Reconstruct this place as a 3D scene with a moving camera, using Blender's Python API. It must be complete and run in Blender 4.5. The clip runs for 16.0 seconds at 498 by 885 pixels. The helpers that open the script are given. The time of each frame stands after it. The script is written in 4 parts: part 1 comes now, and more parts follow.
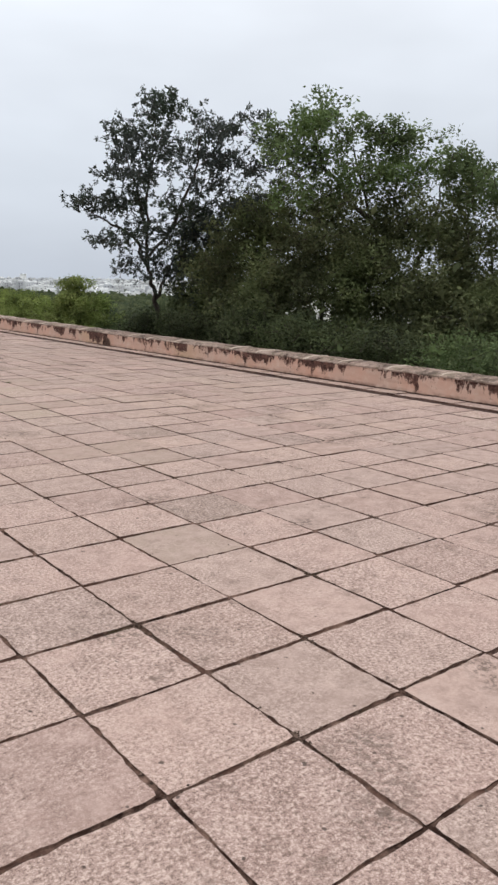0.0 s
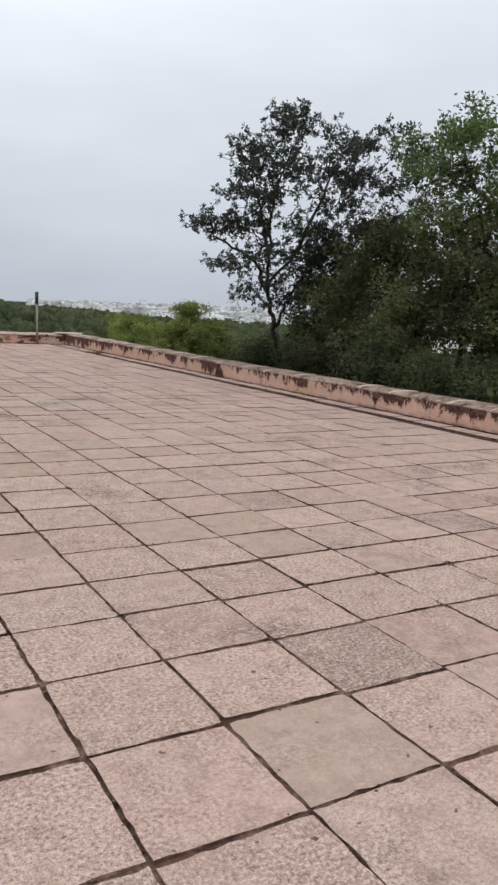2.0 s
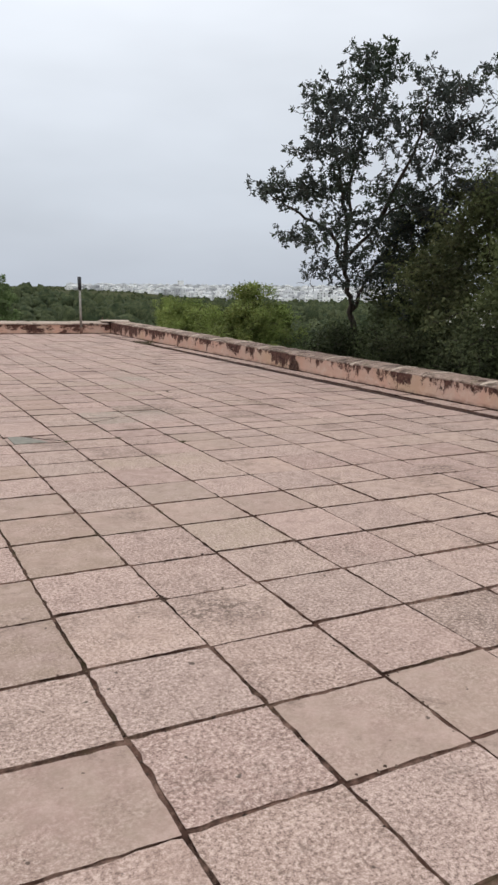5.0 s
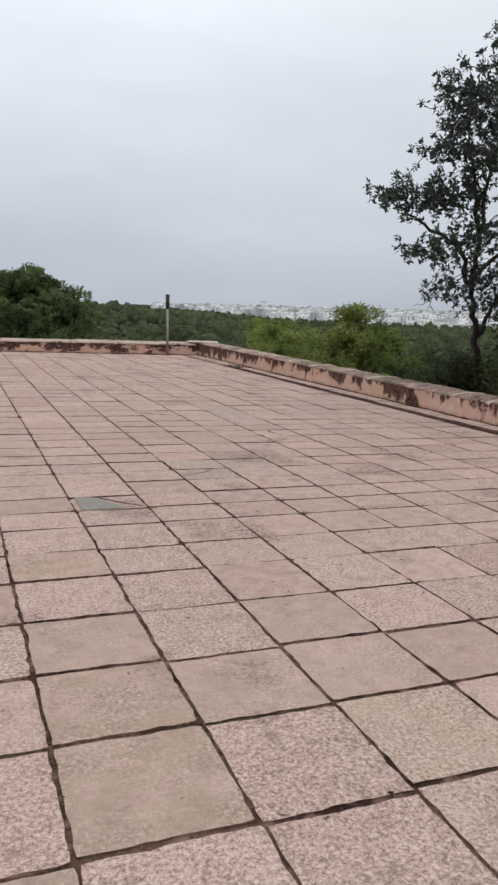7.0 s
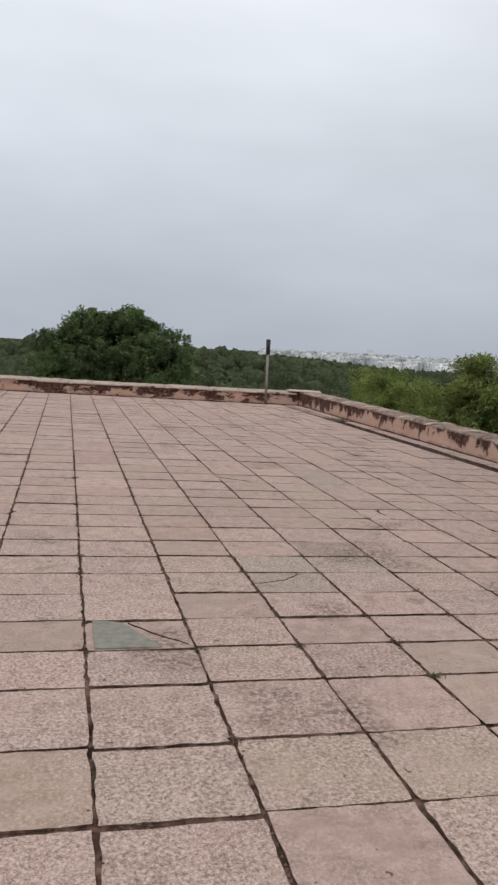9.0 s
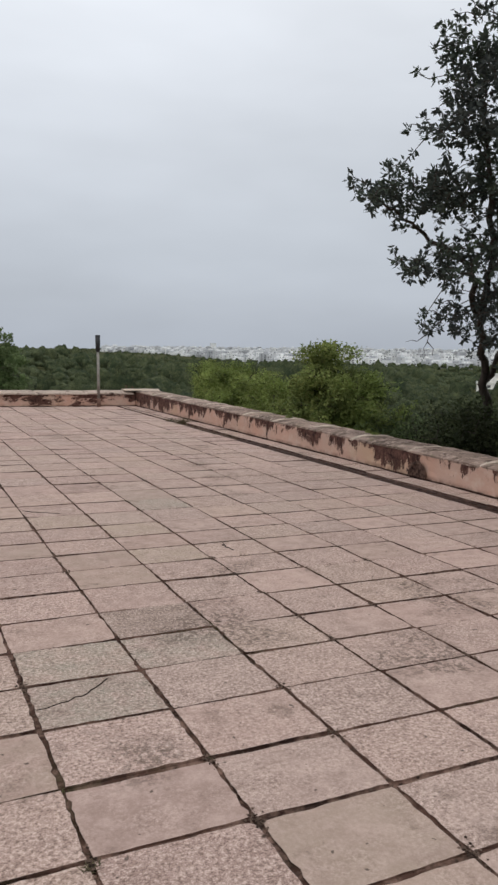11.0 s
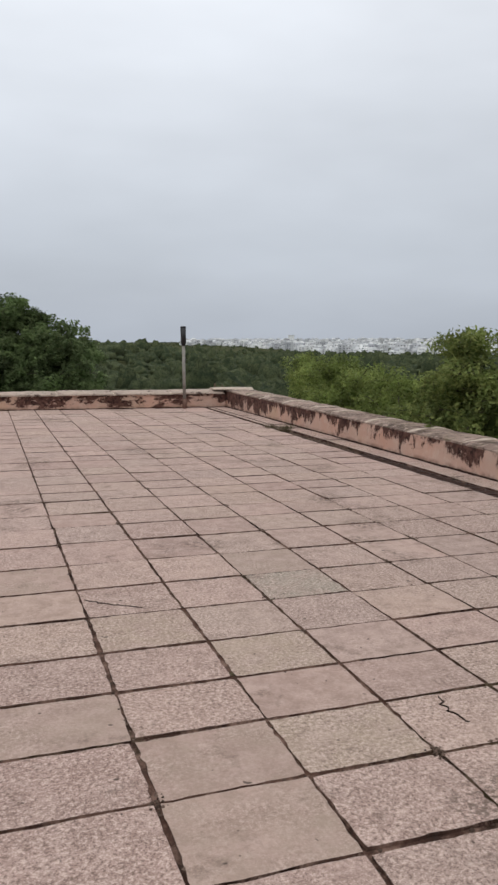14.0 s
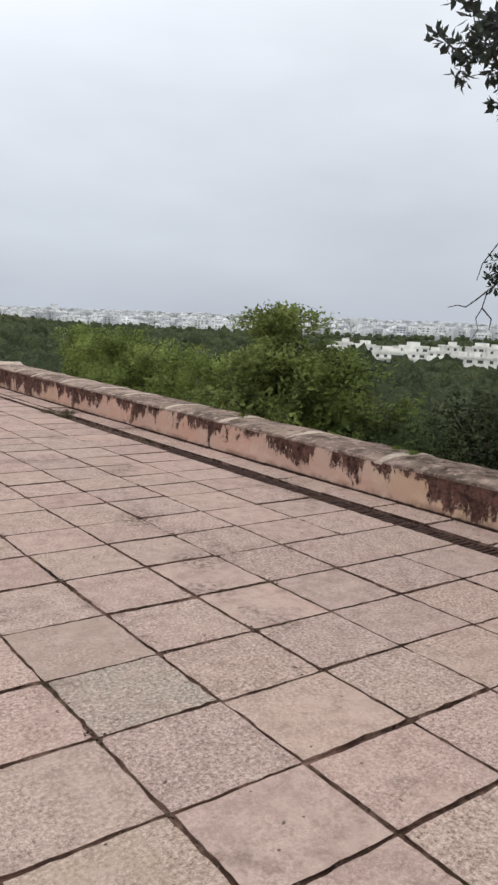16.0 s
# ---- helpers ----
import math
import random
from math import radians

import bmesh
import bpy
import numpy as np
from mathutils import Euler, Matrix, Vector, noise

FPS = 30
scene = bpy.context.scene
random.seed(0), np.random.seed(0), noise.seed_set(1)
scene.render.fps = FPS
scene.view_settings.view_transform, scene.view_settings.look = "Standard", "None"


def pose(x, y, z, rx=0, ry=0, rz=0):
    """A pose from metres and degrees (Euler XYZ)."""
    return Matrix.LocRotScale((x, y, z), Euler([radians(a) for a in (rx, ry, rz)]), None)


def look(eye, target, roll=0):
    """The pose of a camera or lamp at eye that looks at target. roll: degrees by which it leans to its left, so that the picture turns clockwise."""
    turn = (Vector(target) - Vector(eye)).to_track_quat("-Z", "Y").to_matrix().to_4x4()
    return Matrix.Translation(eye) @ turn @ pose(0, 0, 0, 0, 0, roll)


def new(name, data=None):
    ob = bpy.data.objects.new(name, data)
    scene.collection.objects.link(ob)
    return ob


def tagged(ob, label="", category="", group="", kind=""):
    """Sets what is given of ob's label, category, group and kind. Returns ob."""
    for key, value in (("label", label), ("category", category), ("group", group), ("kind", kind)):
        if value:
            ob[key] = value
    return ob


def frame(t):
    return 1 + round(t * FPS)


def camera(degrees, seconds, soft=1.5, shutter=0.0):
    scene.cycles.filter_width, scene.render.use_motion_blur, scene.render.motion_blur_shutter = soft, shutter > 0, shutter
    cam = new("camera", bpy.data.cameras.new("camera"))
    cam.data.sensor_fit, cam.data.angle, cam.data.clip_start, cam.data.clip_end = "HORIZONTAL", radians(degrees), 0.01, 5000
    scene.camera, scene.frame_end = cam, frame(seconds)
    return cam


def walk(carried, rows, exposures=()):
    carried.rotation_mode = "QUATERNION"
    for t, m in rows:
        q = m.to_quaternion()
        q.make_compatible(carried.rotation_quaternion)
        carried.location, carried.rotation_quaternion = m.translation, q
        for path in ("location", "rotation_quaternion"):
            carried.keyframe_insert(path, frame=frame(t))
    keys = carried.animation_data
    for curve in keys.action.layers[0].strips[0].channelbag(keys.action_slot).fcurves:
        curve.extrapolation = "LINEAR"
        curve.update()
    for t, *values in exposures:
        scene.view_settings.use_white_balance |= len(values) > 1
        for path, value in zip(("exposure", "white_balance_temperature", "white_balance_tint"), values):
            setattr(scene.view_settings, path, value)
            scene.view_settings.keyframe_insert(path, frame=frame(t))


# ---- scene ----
cam = camera(36.0, 16.0, soft=2.6)
PATH = [
    (0, (0.119, 0.014, 1.476), (1.343, 1.547, 1.083), 1.6),
    (0.5, (0.334, 0.408, 1.472), (1.508, 1.981, 1.09), 1.5),
    (1, (0.609, 0.796, 1.506), (1.737, 2.409, 1.151), 0.6),
    (1.5, (0.777, 1.246, 1.472), (1.792, 2.942, 1.165), 1.6),
    (2, (0.978, 1.662, 1.458), (1.978, 3.362, 1.127), 3.1),
    (2.5, (1.108, 2.077, 1.468), (2.123, 3.769, 1.145), 3.2),
    (3, (1.114, 2.546, 1.462), (2.072, 4.272, 1.141), 2.8),
    (3.2, (1.147, 2.702, 1.462), (2.080, 4.438, 1.124), 2.7),
    (5.3, (1.538, 4.495, 1.51), (2.424, 6.242, 1.107), 0.9),
    (5.5, (1.555, 4.714, 1.484), (2.399, 6.479, 1.07), 1.0),
    (6, (1.639, 5.226, 1.494), (2.37, 7.046, 1.103), 1.2),
    (6.5, (1.868, 5.734, 1.502), (2.607, 7.553, 1.12), 1.8),
    (7, (1.962, 6.199, 1.488), (2.687, 8.032, 1.145), 2.5),
    (7.5, (2.135, 6.706, 1.503), (2.776, 8.581, 1.231), 3.0),
    (8, (2.309, 7.165, 1.534), (2.748, 9.099, 1.277), 2.8),
    (8.5, (2.422, 7.611, 1.502), (2.811, 9.561, 1.28), 3.1),
    (9, (2.648, 8.04, 1.474), (3.12, 9.969, 1.236), 3.9),
    (9.5, (2.847, 8.442, 1.538), (3.416, 10.339, 1.262), 5.1),
    (9.7, (2.934, 8.608, 1.529), (3.694, 10.429, 1.203), 5.9),
    (11.8, (3.649, 10.265, 1.473), (4.441, 12.092, 1.281), -0.8),
    (12, (3.705, 10.467, 1.491), (4.417, 12.324, 1.274), -2.3),
    (12.5, (3.709, 10.943, 1.471), (4.189, 12.856, 1.138), -1.5),
    (13, (3.753, 11.404, 1.474), (4.233, 13.325, 1.192), -0.2),
    (13.5, (3.879, 11.847, 1.51), (4.423, 13.75, 1.225), -0.9),
    (14, (3.906, 12.313, 1.471), (4.558, 14.186, 1.213), 0.7),
    (14.5, (4.02, 12.782, 1.46), (4.785, 14.61, 1.194), 0.7),
    (15, (4.193, 13.203, 1.49), (5.221, 14.89, 1.179), 2.7),
    (15.5, (4.261, 13.63, 1.458), (5.376, 15.263, 1.158), 3.3),
    (16, (4.334, 14.042, 1.456), (5.517, 15.624, 1.147), 2.9),
]
EXPOSURES = [(0, 0.04), (1.5, -0.08), (2.5, -0.1), (5.0, -0.04), (6, -0.09), (7, -0.14), (7.5, -0.26), (8, -0.31), (9.5, -0.32), (12, -0.28), (13.5, -0.26), (14.5, -0.24), (15.3, -0.08), (16, -0.04)]
walk(cam, [(t, look(eye, target, roll)) for t, eye, target, roll in PATH], EXPOSURES)

# ---- world, sun ----
world = bpy.data.worlds.new("overcast_sky")
scene.world = world
world.use_nodes = True
wn, wl = world.node_tree.nodes, world.node_tree.links
wn.clear()
SUN_ELEVATION, SUN_ROTATION = radians(58), radians(215)
sky = wn.new("ShaderNodeTexSky")
sky.sky_type, sky.sun_disc = "NISHITA", False
sky.sun_elevation, sky.sun_rotation = SUN_ELEVATION, SUN_ROTATION
sky.air_density, sky.dust_density = 1.5, 4.0
wcoord = wn.new("ShaderNodeTexCoord")
wsep = wn.new("ShaderNodeSeparateXYZ")
wl.new(wcoord.outputs["Generated"], wsep.inputs[0])
grad = wn.new("ShaderNodeValToRGB")
grad.color_ramp.elements[0].position, grad.color_ramp.elements[0].color = 0.0, (0.60, 0.655, 0.745, 1)
grad.color_ramp.elements[1].position, grad.color_ramp.elements[1].color = 1.0, (1.12, 1.16, 1.22, 1)
mid = grad.color_ramp.elements.new(0.12)
mid.color = (0.70, 0.755, 0.84, 1)
up = grad.color_ramp.elements.new(0.42)
up.color = (1.12, 1.17, 1.25, 1)
wl.new(wsep.outputs["Z"], grad.inputs[0])
wmap = wn.new("ShaderNodeMapping")
wmap.inputs["Scale"].default_value = (1.6, 1.6, 4.5)
wl.new(wcoord.outputs["Generated"], wmap.inputs[0])
wnoise = wn.new("ShaderNodeTexNoise")
wnoise.inputs["Scale"].default_value, wnoise.inputs["Detail"].default_value, wnoise.inputs["Roughness"].default_value = 1.3, 4, 0.5
wl.new(wmap.outputs[0], wnoise.inputs["Vector"])
wramp = wn.new("ShaderNodeMapRange")
wramp.inputs["From Min"].default_value, wramp.inputs["From Max"].default_value = 0.3, 0.7
wramp.inputs["To Min"].default_value, wramp.inputs["To Max"].default_value = 0.9, 1.1
wl.new(wnoise.outputs[0], wramp.inputs[0])
wmul = wn.new("ShaderNodeVectorMath")
wmul.operation = "SCALE"
wl.new(grad.outputs[0], wmul.inputs[0])
east = wn.new("ShaderNodeVectorMath")
east.operation = "DOT_PRODUCT"
east.inputs[1].default_value = (0.85, 0.53, 0.0)
wl.new(wcoord.outputs["Generated"], east.inputs[0])
lift = wn.new("ShaderNodeMapRange")
for i, v in zip((1, 2, 3, 4), (0.5, 1.0, 1.05, 0.975)):
    lift.inputs[i].default_value = v
wl.new(east.outputs["Value"], lift.inputs[0])
wboth = wn.new("ShaderNodeMath")
wboth.operation = "MULTIPLY"
wl.new(wramp.outputs[0], wboth.inputs[0])
wl.new(lift.outputs[0], wboth.inputs[1])
wl.new(wboth.outputs[0], wmul.inputs["Scale"])
cloud = wn.new("ShaderNodeBackground")
cloud.inputs["Strength"].default_value = 1.0
wl.new(wmul.outputs[0], cloud.inputs[0])
clear = wn.new("ShaderNodeBackground")
clear.inputs["Strength"].default_value = 0.06
wl.new(sky.outputs[0], clear.inputs[0])
wmix = wn.new("ShaderNodeMixShader")
wmix.inputs[0].default_value = 0.9
wl.new(clear.outputs[0], wmix.inputs[1])
wl.new(cloud.outputs[0], wmix.inputs[2])
wout = wn.new("ShaderNodeOutputWorld")
wl.new(wmix.outputs[0], wout.inputs[0])

sun_data = bpy.data.lights.new("sun", "SUN")
sun_data.energy, sun_data.angle, sun_data.color = 0.6, radians(25), (1.0, 0.97, 0.92)
sun = new("sun", sun_data)
sun_way = Vector((math.sin(SUN_ROTATION) * math.cos(SUN_ELEVATION), math.cos(SUN_ROTATION) * math.cos(SUN_ELEVATION), math.sin(SUN_ELEVATION)))
sun.matrix_world = look(sun_way * 60, (0, 0, 0))


# ---- materials ----
class Mat:
    """A node material: nodes are added by short calls."""

    def __init__(self, name, rough=0.85, spec=0.3):
        self.m = bpy.data.materials.new(name)
        self.m.use_nodes = True
        self.n, self.l = self.m.node_tree.nodes, self.m.node_tree.links
        self.bsdf = self.n["Principled BSDF"]
        self.bsdf.inputs["Roughness"].default_value = rough
        self.bsdf.inputs["Specular IOR Level"].default_value = spec
        self.pos = self.n.new("ShaderNodeNewGeometry").outputs["Position"]

    def put(self, value, socket):
        if isinstance(value, bpy.types.NodeSocket):
            self.l.new(value, socket)
        elif isinstance(value, tuple) and len(value) == 3 and socket.type == "RGBA":
            socket.default_value = (*value, 1)
        else:
            socket.default_value = value

    def noise(self, scale, detail=4, rough=0.55, stretch=None, offset=None, kind="ShaderNodeTexNoise"):
        node = self.n.new(kind)
        vec = self.pos
        if stretch or offset is not None:
            mp = self.n.new("ShaderNodeMapping")
            if stretch:
                mp.inputs["Scale"].default_value = stretch
            if offset is not None:
                self.put(offset, mp.inputs["Location"])
            self.l.new(vec, mp.inputs[0])
            vec = mp.outputs[0]
        self.l.new(vec, node.inputs["Vector"])
        node.inputs["Scale"].default_value = scale
        if kind == "ShaderNodeTexNoise":
            node.inputs["Detail"].default_value, node.inputs["Roughness"].default_value = detail, rough
        return node.outputs[0]

    def ramp(self, value, lo, hi, a=0.0, b=1.0):
        node = self.n.new("ShaderNodeMapRange")
        self.put(value, node.inputs[0])
        for i, v in zip((1, 2, 3, 4), (lo, hi, a, b)):
            self.put(v, node.inputs[i])
        return node.outputs[0]

    def mix(self, fac, a, b, blend="MIX"):
        node = self.n.new("ShaderNodeMix")
        node.data_type, node.blend_type = "RGBA", blend
        self.put(fac, node.inputs[0])
        self.put(a, node.inputs[6])
        self.put(b, node.inputs[7])
        return node.outputs[2]

    def math(self, op, a, b=0.0):
        node = self.n.new("ShaderNodeMath")
        node.operation = op
        self.put(a, node.inputs[0])
        self.put(b, node.inputs[1])
        return node.outputs[0]

    def rand(self, island=False):
        if island:
            return self.n.new("ShaderNodeNewGeometry").outputs["Random Per Island"]
        return self.n.new("ShaderNodeObjectInfo").outputs["Random"]

    def colour(self, value):
        self.put(value, self.bsdf.inputs["Base Color"])

    def bump(self, height, strength=0.4, distance=0.004):
        node = self.n.new("ShaderNodeBump")
        node.inputs["Strength"].default_value, node.inputs["Distance"].default_value = strength, distance
        self.l.new(height, node.inputs["Height"])
        self.l.new(node.outputs[0], self.bsdf.inputs["Normal"])


def stone_material(name, island, tint=None, rough=None):
    """Pinkish aggregate paving: bare coarse grit or a worn cement skin, slab by slab; rough fixes which of the two."""
    m = Mat(name, 0.92, 0.18)
    r = m.rand(island)
    r2 = m.math("FRACT", m.math("MULTIPLY", r, 7.31))
    r3 = m.math("FRACT", m.math("MULTIPLY", r, 23.7))
    r4 = m.math("FRACT", m.math("MULTIPLY", r, 41.3))
    base = m.mix(r, (0.39, 0.262, 0.220), (0.525, 0.364, 0.304))
    sep = m.n.new("ShaderNodeSeparateXYZ")
    m.l.new(m.pos, sep.inputs[0])
    older = m.ramp(sep.outputs["Y"], 3.5, 9.0, 0.25, 1.0)
    base = m.mix(m.math("MULTIPLY", m.ramp(r2, 0.45, 0.9, 0.0, 0.6), older), base, (0.470, 0.346, 0.266))
    base = m.mix(m.ramp(r4, 0.6, 0.95, 0.0, 0.45), base, (0.40, 0.31, 0.262))
    base = m.mix(m.math("MULTIPLY", m.ramp(m.noise(0.42, 3, 0.5), 0.45, 0.68, 0.0, 0.45), older), base, (0.43, 0.33, 0.270))
    patch = m.noise(1.9, 5, 0.65)
    base = m.mix(m.ramp(patch, 0.42, 0.66, 0.0, 0.5), base, (0.375, 0.265, 0.222))
    mott = m.noise(9, 5, 0.7)
    base = m.mix(m.ramp(mott, 0.46, 0.64, 0.0, 0.45), base, (0.58, 0.428, 0.365))
    base = m.mix(m.ramp(mott, 0.50, 0.34, 0.0, 0.45), base, (0.29, 0.20, 0.165))
    if tint:
        base = m.mix(m.ramp(m.noise(5, 6, 0.75), 0.36, 0.66, 0.1, 0.75), base, tint)
    fine, coarse = m.noise(170, 3, 0.7), m.noise(62, 3, 0.75)
    grit = m.math("ADD", m.math("MULTIPLY", fine, 0.4), m.math("MULTIPLY", coarse, 0.6))
    share = m.math("MULTIPLY", r3, 0.7) if rough is None else rough * 0.7
    wear = m.ramp(m.math("ADD", m.noise(3.1, 5, 0.65), share), 0.54, 0.90, 0.16, 1.0)
    light = m.math("MULTIPLY", m.ramp(grit, 0.515, 0.58), wear)
    dark = m.math("MULTIPLY", m.ramp(grit, 0.485, 0.41), wear)
    base = m.mix(m.math("MULTIPLY", light, 0.7), base, (0.72, 0.56, 0.48))
    base = m.mix(m.math("MULTIPLY", dark, 0.76), base, (0.155, 0.102, 0.082))
    stain = m.noise(4.1, 7, 0.78)
    base = m.mix(m.ramp(stain, 0.57, 0.70, 0.0, 0.7), base, (0.16, 0.112, 0.088))
    scuff = m.math("MULTIPLY", m.ramp(m.noise(1.15, 3, 0.5, offset=(4, 1, 8)), 0.60, 0.68), m.ramp(m.noise(26, 5, 0.75), 0.46, 0.56))
    base = m.mix(m.math("MULTIPLY", scuff, 0.75), base, (0.12, 0.085, 0.066))
    pit = m.noise(19, 2, 0.5, offset=(3, 9, 2))
    base = m.mix(m.ramp(pit, 0.715, 0.74, 0.0, 0.8), base, (0.07, 0.05, 0.04))
    m.colour(base)
    h = m.math("ADD", m.math("MULTIPLY", grit, wear), m.math("MULTIPLY", mott, 0.9))
    m.bump(h, 0.75, 0.008)
    return m.m


STONE = stone_material("paving_aggregate", False)
STONE_ROUGH = stone_material("paving_bare_grit", False, rough=0.85)
STONE_JOINED = stone_material("paving_aggregate_joined", True)
STONE_GREEN = stone_material("paving_mossy", False, (0.30, 0.285, 0.222), 0.6)
STONE_DARK = stone_material("paving_scuffed", False, (0.20, 0.148, 0.118), 0.7)
STONE_SMOOTH = stone_material("paving_cement_skim", False, (0.360, 0.272, 0.210), 0.12)
STONE_DUN = stone_material("paving_dun", False, (0.30, 0.222, 0.160), 0.2)
STONE_TAN = stone_material("paving_tan", False, (0.42, 0.325, 0.235), 0.45)
STONE_ORANGE = stone_material("paving_orange", False, (0.37, 0.258, 0.192), 0.2)

m = Mat("joint_soil", 1.0, 0.05)
soil = m.mix(m.ramp(m.noise(2.3, 4), 0.38, 0.62), (0.030, 0.016, 0.012), (0.12, 0.066, 0.049))
soil = m.mix(m.ramp(m.noise(7.5, 5, 0.7), 0.46, 0.62, 0, 0.9), soil, (0.25, 0.158, 0.122))
soil = m.mix(m.ramp(m.noise(45, 3), 0.5, 0.66, 0, 0.5), soil, (0.05, 0.035, 0.028))
soil_moss = m.math("MULTIPLY", m.ramp(m.noise(0.9, 3, 0.6, offset=(5, 2, 0)), 0.52, 0.62), m.ramp(m.noise(14, 4, 0.7), 0.45, 0.55))
m.colour(m.mix(m.math("MULTIPLY", soil_moss, 0.5), soil, (0.062, 0.056, 0.026)))
m.bump(m.noise(60, 3), 0.6, 0.01)
SOIL = m.m

m = Mat("joint_crumbs", 0.95, 0.1)
m.colour(m.mix(m.rand(True), (0.030, 0.020, 0.015), (0.17, 0.115, 0.088)))
GRIT = m.m

m = Mat("slate_patch", 0.85, 0.3)
m.colour(m.mix(m.ramp(m.noise(20, 4), 0.3, 0.7), (0.19, 0.18, 0.148), (0.29, 0.265, 0.22)))
m.bump(m.noise(70, 3), 0.4, 0.004)
SLATE = m.m


def plaster_material(name, low, high, bands, hang=0.24, stretch=(1.0, 1.0, 0.5)):
    """Pink lime plaster that has come off in ragged dark patches, most of them hanging from the coping."""
    m = Mat(name, 0.92, 0.15)
    sep = m.n.new("ShaderNodeSeparateXYZ")
    m.l.new(m.pos, sep.inputs[0])
    base = m.mix(m.ramp(m.noise(1.3, 4), 0.35, 0.65), (0.56, 0.335, 0.25), (0.53, 0.365, 0.29))
    base = m.mix(m.ramp(m.noise(7, 5, 0.7), 0.5, 0.72, 0, 0.6), base, (0.62, 0.47, 0.39))
    base = m.mix(m.ramp(m.noise(0.7, 3), 0.55, 0.7, 0, 0.5), base, (0.50, 0.36, 0.22))
    ragged = m.noise(4.8, 8, 0.78, stretch=stretch)
    wide = m.noise(1.1, 3, 0.5)
    up = m.ramp(sep.outputs["Z"], low, high)
    amount = m.math("ADD", m.math("ADD", m.math("MULTIPLY", up, hang), m.math("MULTIPLY", wide, 0.6)), ragged)
    amount = m.math("ADD", amount, m.ramp(sep.outputs["Y"], 23.0, 27.5, 0.0, 0.06))
    loss = m.ramp(amount, 0.925 - bands, 0.962 - bands)
    raw = m.mix(m.ramp(m.noise(13, 6, 0.75), 0.38, 0.64), (0.028, 0.015, 0.012), (0.17, 0.085, 0.066))
    base = m.mix(loss, base, raw)
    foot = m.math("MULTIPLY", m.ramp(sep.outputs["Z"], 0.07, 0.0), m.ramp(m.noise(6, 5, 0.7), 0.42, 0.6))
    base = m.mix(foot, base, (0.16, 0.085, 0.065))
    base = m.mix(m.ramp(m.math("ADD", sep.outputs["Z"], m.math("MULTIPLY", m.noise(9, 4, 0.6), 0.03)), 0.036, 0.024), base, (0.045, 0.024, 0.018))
    m.colour(base)
    m.bump(m.math("SUBTRACT", m.math("MULTIPLY", m.noise(26, 5), 0.4), loss), 0.7, 0.012)
    return m.m


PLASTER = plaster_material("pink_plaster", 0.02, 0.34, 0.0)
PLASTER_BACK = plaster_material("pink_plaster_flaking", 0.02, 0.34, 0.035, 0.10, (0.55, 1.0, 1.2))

def coping_material(name, pale):
    """Weathered coping: grey-brown crust with lichen, dark algae and pale worn spots."""
    m = Mat(name, 0.95, 0.15)
    r = m.rand()
    cap = m.mix(r, (0.25, 0.175, 0.14), (0.36, 0.265, 0.21))
    cap = m.mix(m.ramp(m.noise(2.2, 5, 0.65), 0.44, 0.60), cap, (0.125, 0.09, 0.07))
    cap = m.mix(m.ramp(m.noise(9, 6, 0.75), 0.51, 0.62), cap, (0.47, 0.35, 0.29))
    cap = m.mix(m.ramp(m.noise(3.7, 5, 0.7), 0.56, 0.66, 0, 0.75), cap, (0.125, 0.112, 0.06))
    cap = m.mix(pale, cap, (0.56, 0.455, 0.375))
    cap = m.mix(m.ramp(m.noise(5.1, 6, 0.75, offset=(7, 3, 1)), 0.55, 0.63, 0, 0.95), cap, (0.06, 0.034, 0.027))
    cap = m.mix(m.ramp(m.noise(1.3, 4, 0.6, offset=(2, 5, 9)), 0.54, 0.68, 0, 0.7), cap, (0.52, 0.385, 0.315))
    m.colour(cap)
    m.bump(m.noise(22, 6, 0.7), 0.9, 0.015)
    return m.m


COPING = coping_material("weathered_coping", 0.0)
COPING_PALE = coping_material("pale_coping", 0.6)

m = Mat("coping_mortar", 0.95, 0.15)
m.colour(m.mix(m.ramp(m.noise(15, 4), 0.4, 0.65), (0.60, 0.49, 0.40), (0.42, 0.34, 0.27)))
m.bump(m.noise(30, 4), 0.6, 0.008)
MORTAR = m.m

m = Mat("rusted_grate", 0.8, 0.4)
m.colour(m.mix(m.ramp(m.noise(18, 4), 0.35, 0.65), (0.034, 0.017, 0.012), (0.095, 0.048, 0.034)))
m.bump(m.noise(60, 3), 0.5, 0.003)
GRATE = m.m

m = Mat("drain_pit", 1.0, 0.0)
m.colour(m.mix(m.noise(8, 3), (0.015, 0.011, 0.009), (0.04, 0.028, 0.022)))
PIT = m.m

m = Mat("pole_galvanised", 0.6, 0.4)
m.colour(m.mix(m.ramp(m.noise(9, 4), 0.35, 0.7), (0.30, 0.28, 0.25), (0.19, 0.165, 0.14)))
POLE = m.m
m = Mat("outlet_brown", 0.9, 0.1)
m.colour(m.mix(m.ramp(m.noise(22, 4), 0.35, 0.65), (0.03, 0.018, 0.014), (0.14, 0.085, 0.066)))
OUTLET = m.m
m = Mat("pole_black", 0.5, 0.4)
m.colour(m.mix(m.noise(30, 2), (0.012, 0.012, 0.014), (0.03, 0.03, 0.032)))
BLACK = m.m
m = Mat("pole_rust", 0.85, 0.3)
m.colour(m.mix(m.noise(20, 3), (0.10, 0.05, 0.035), (0.22, 0.13, 0.10)))
RUST = m.m


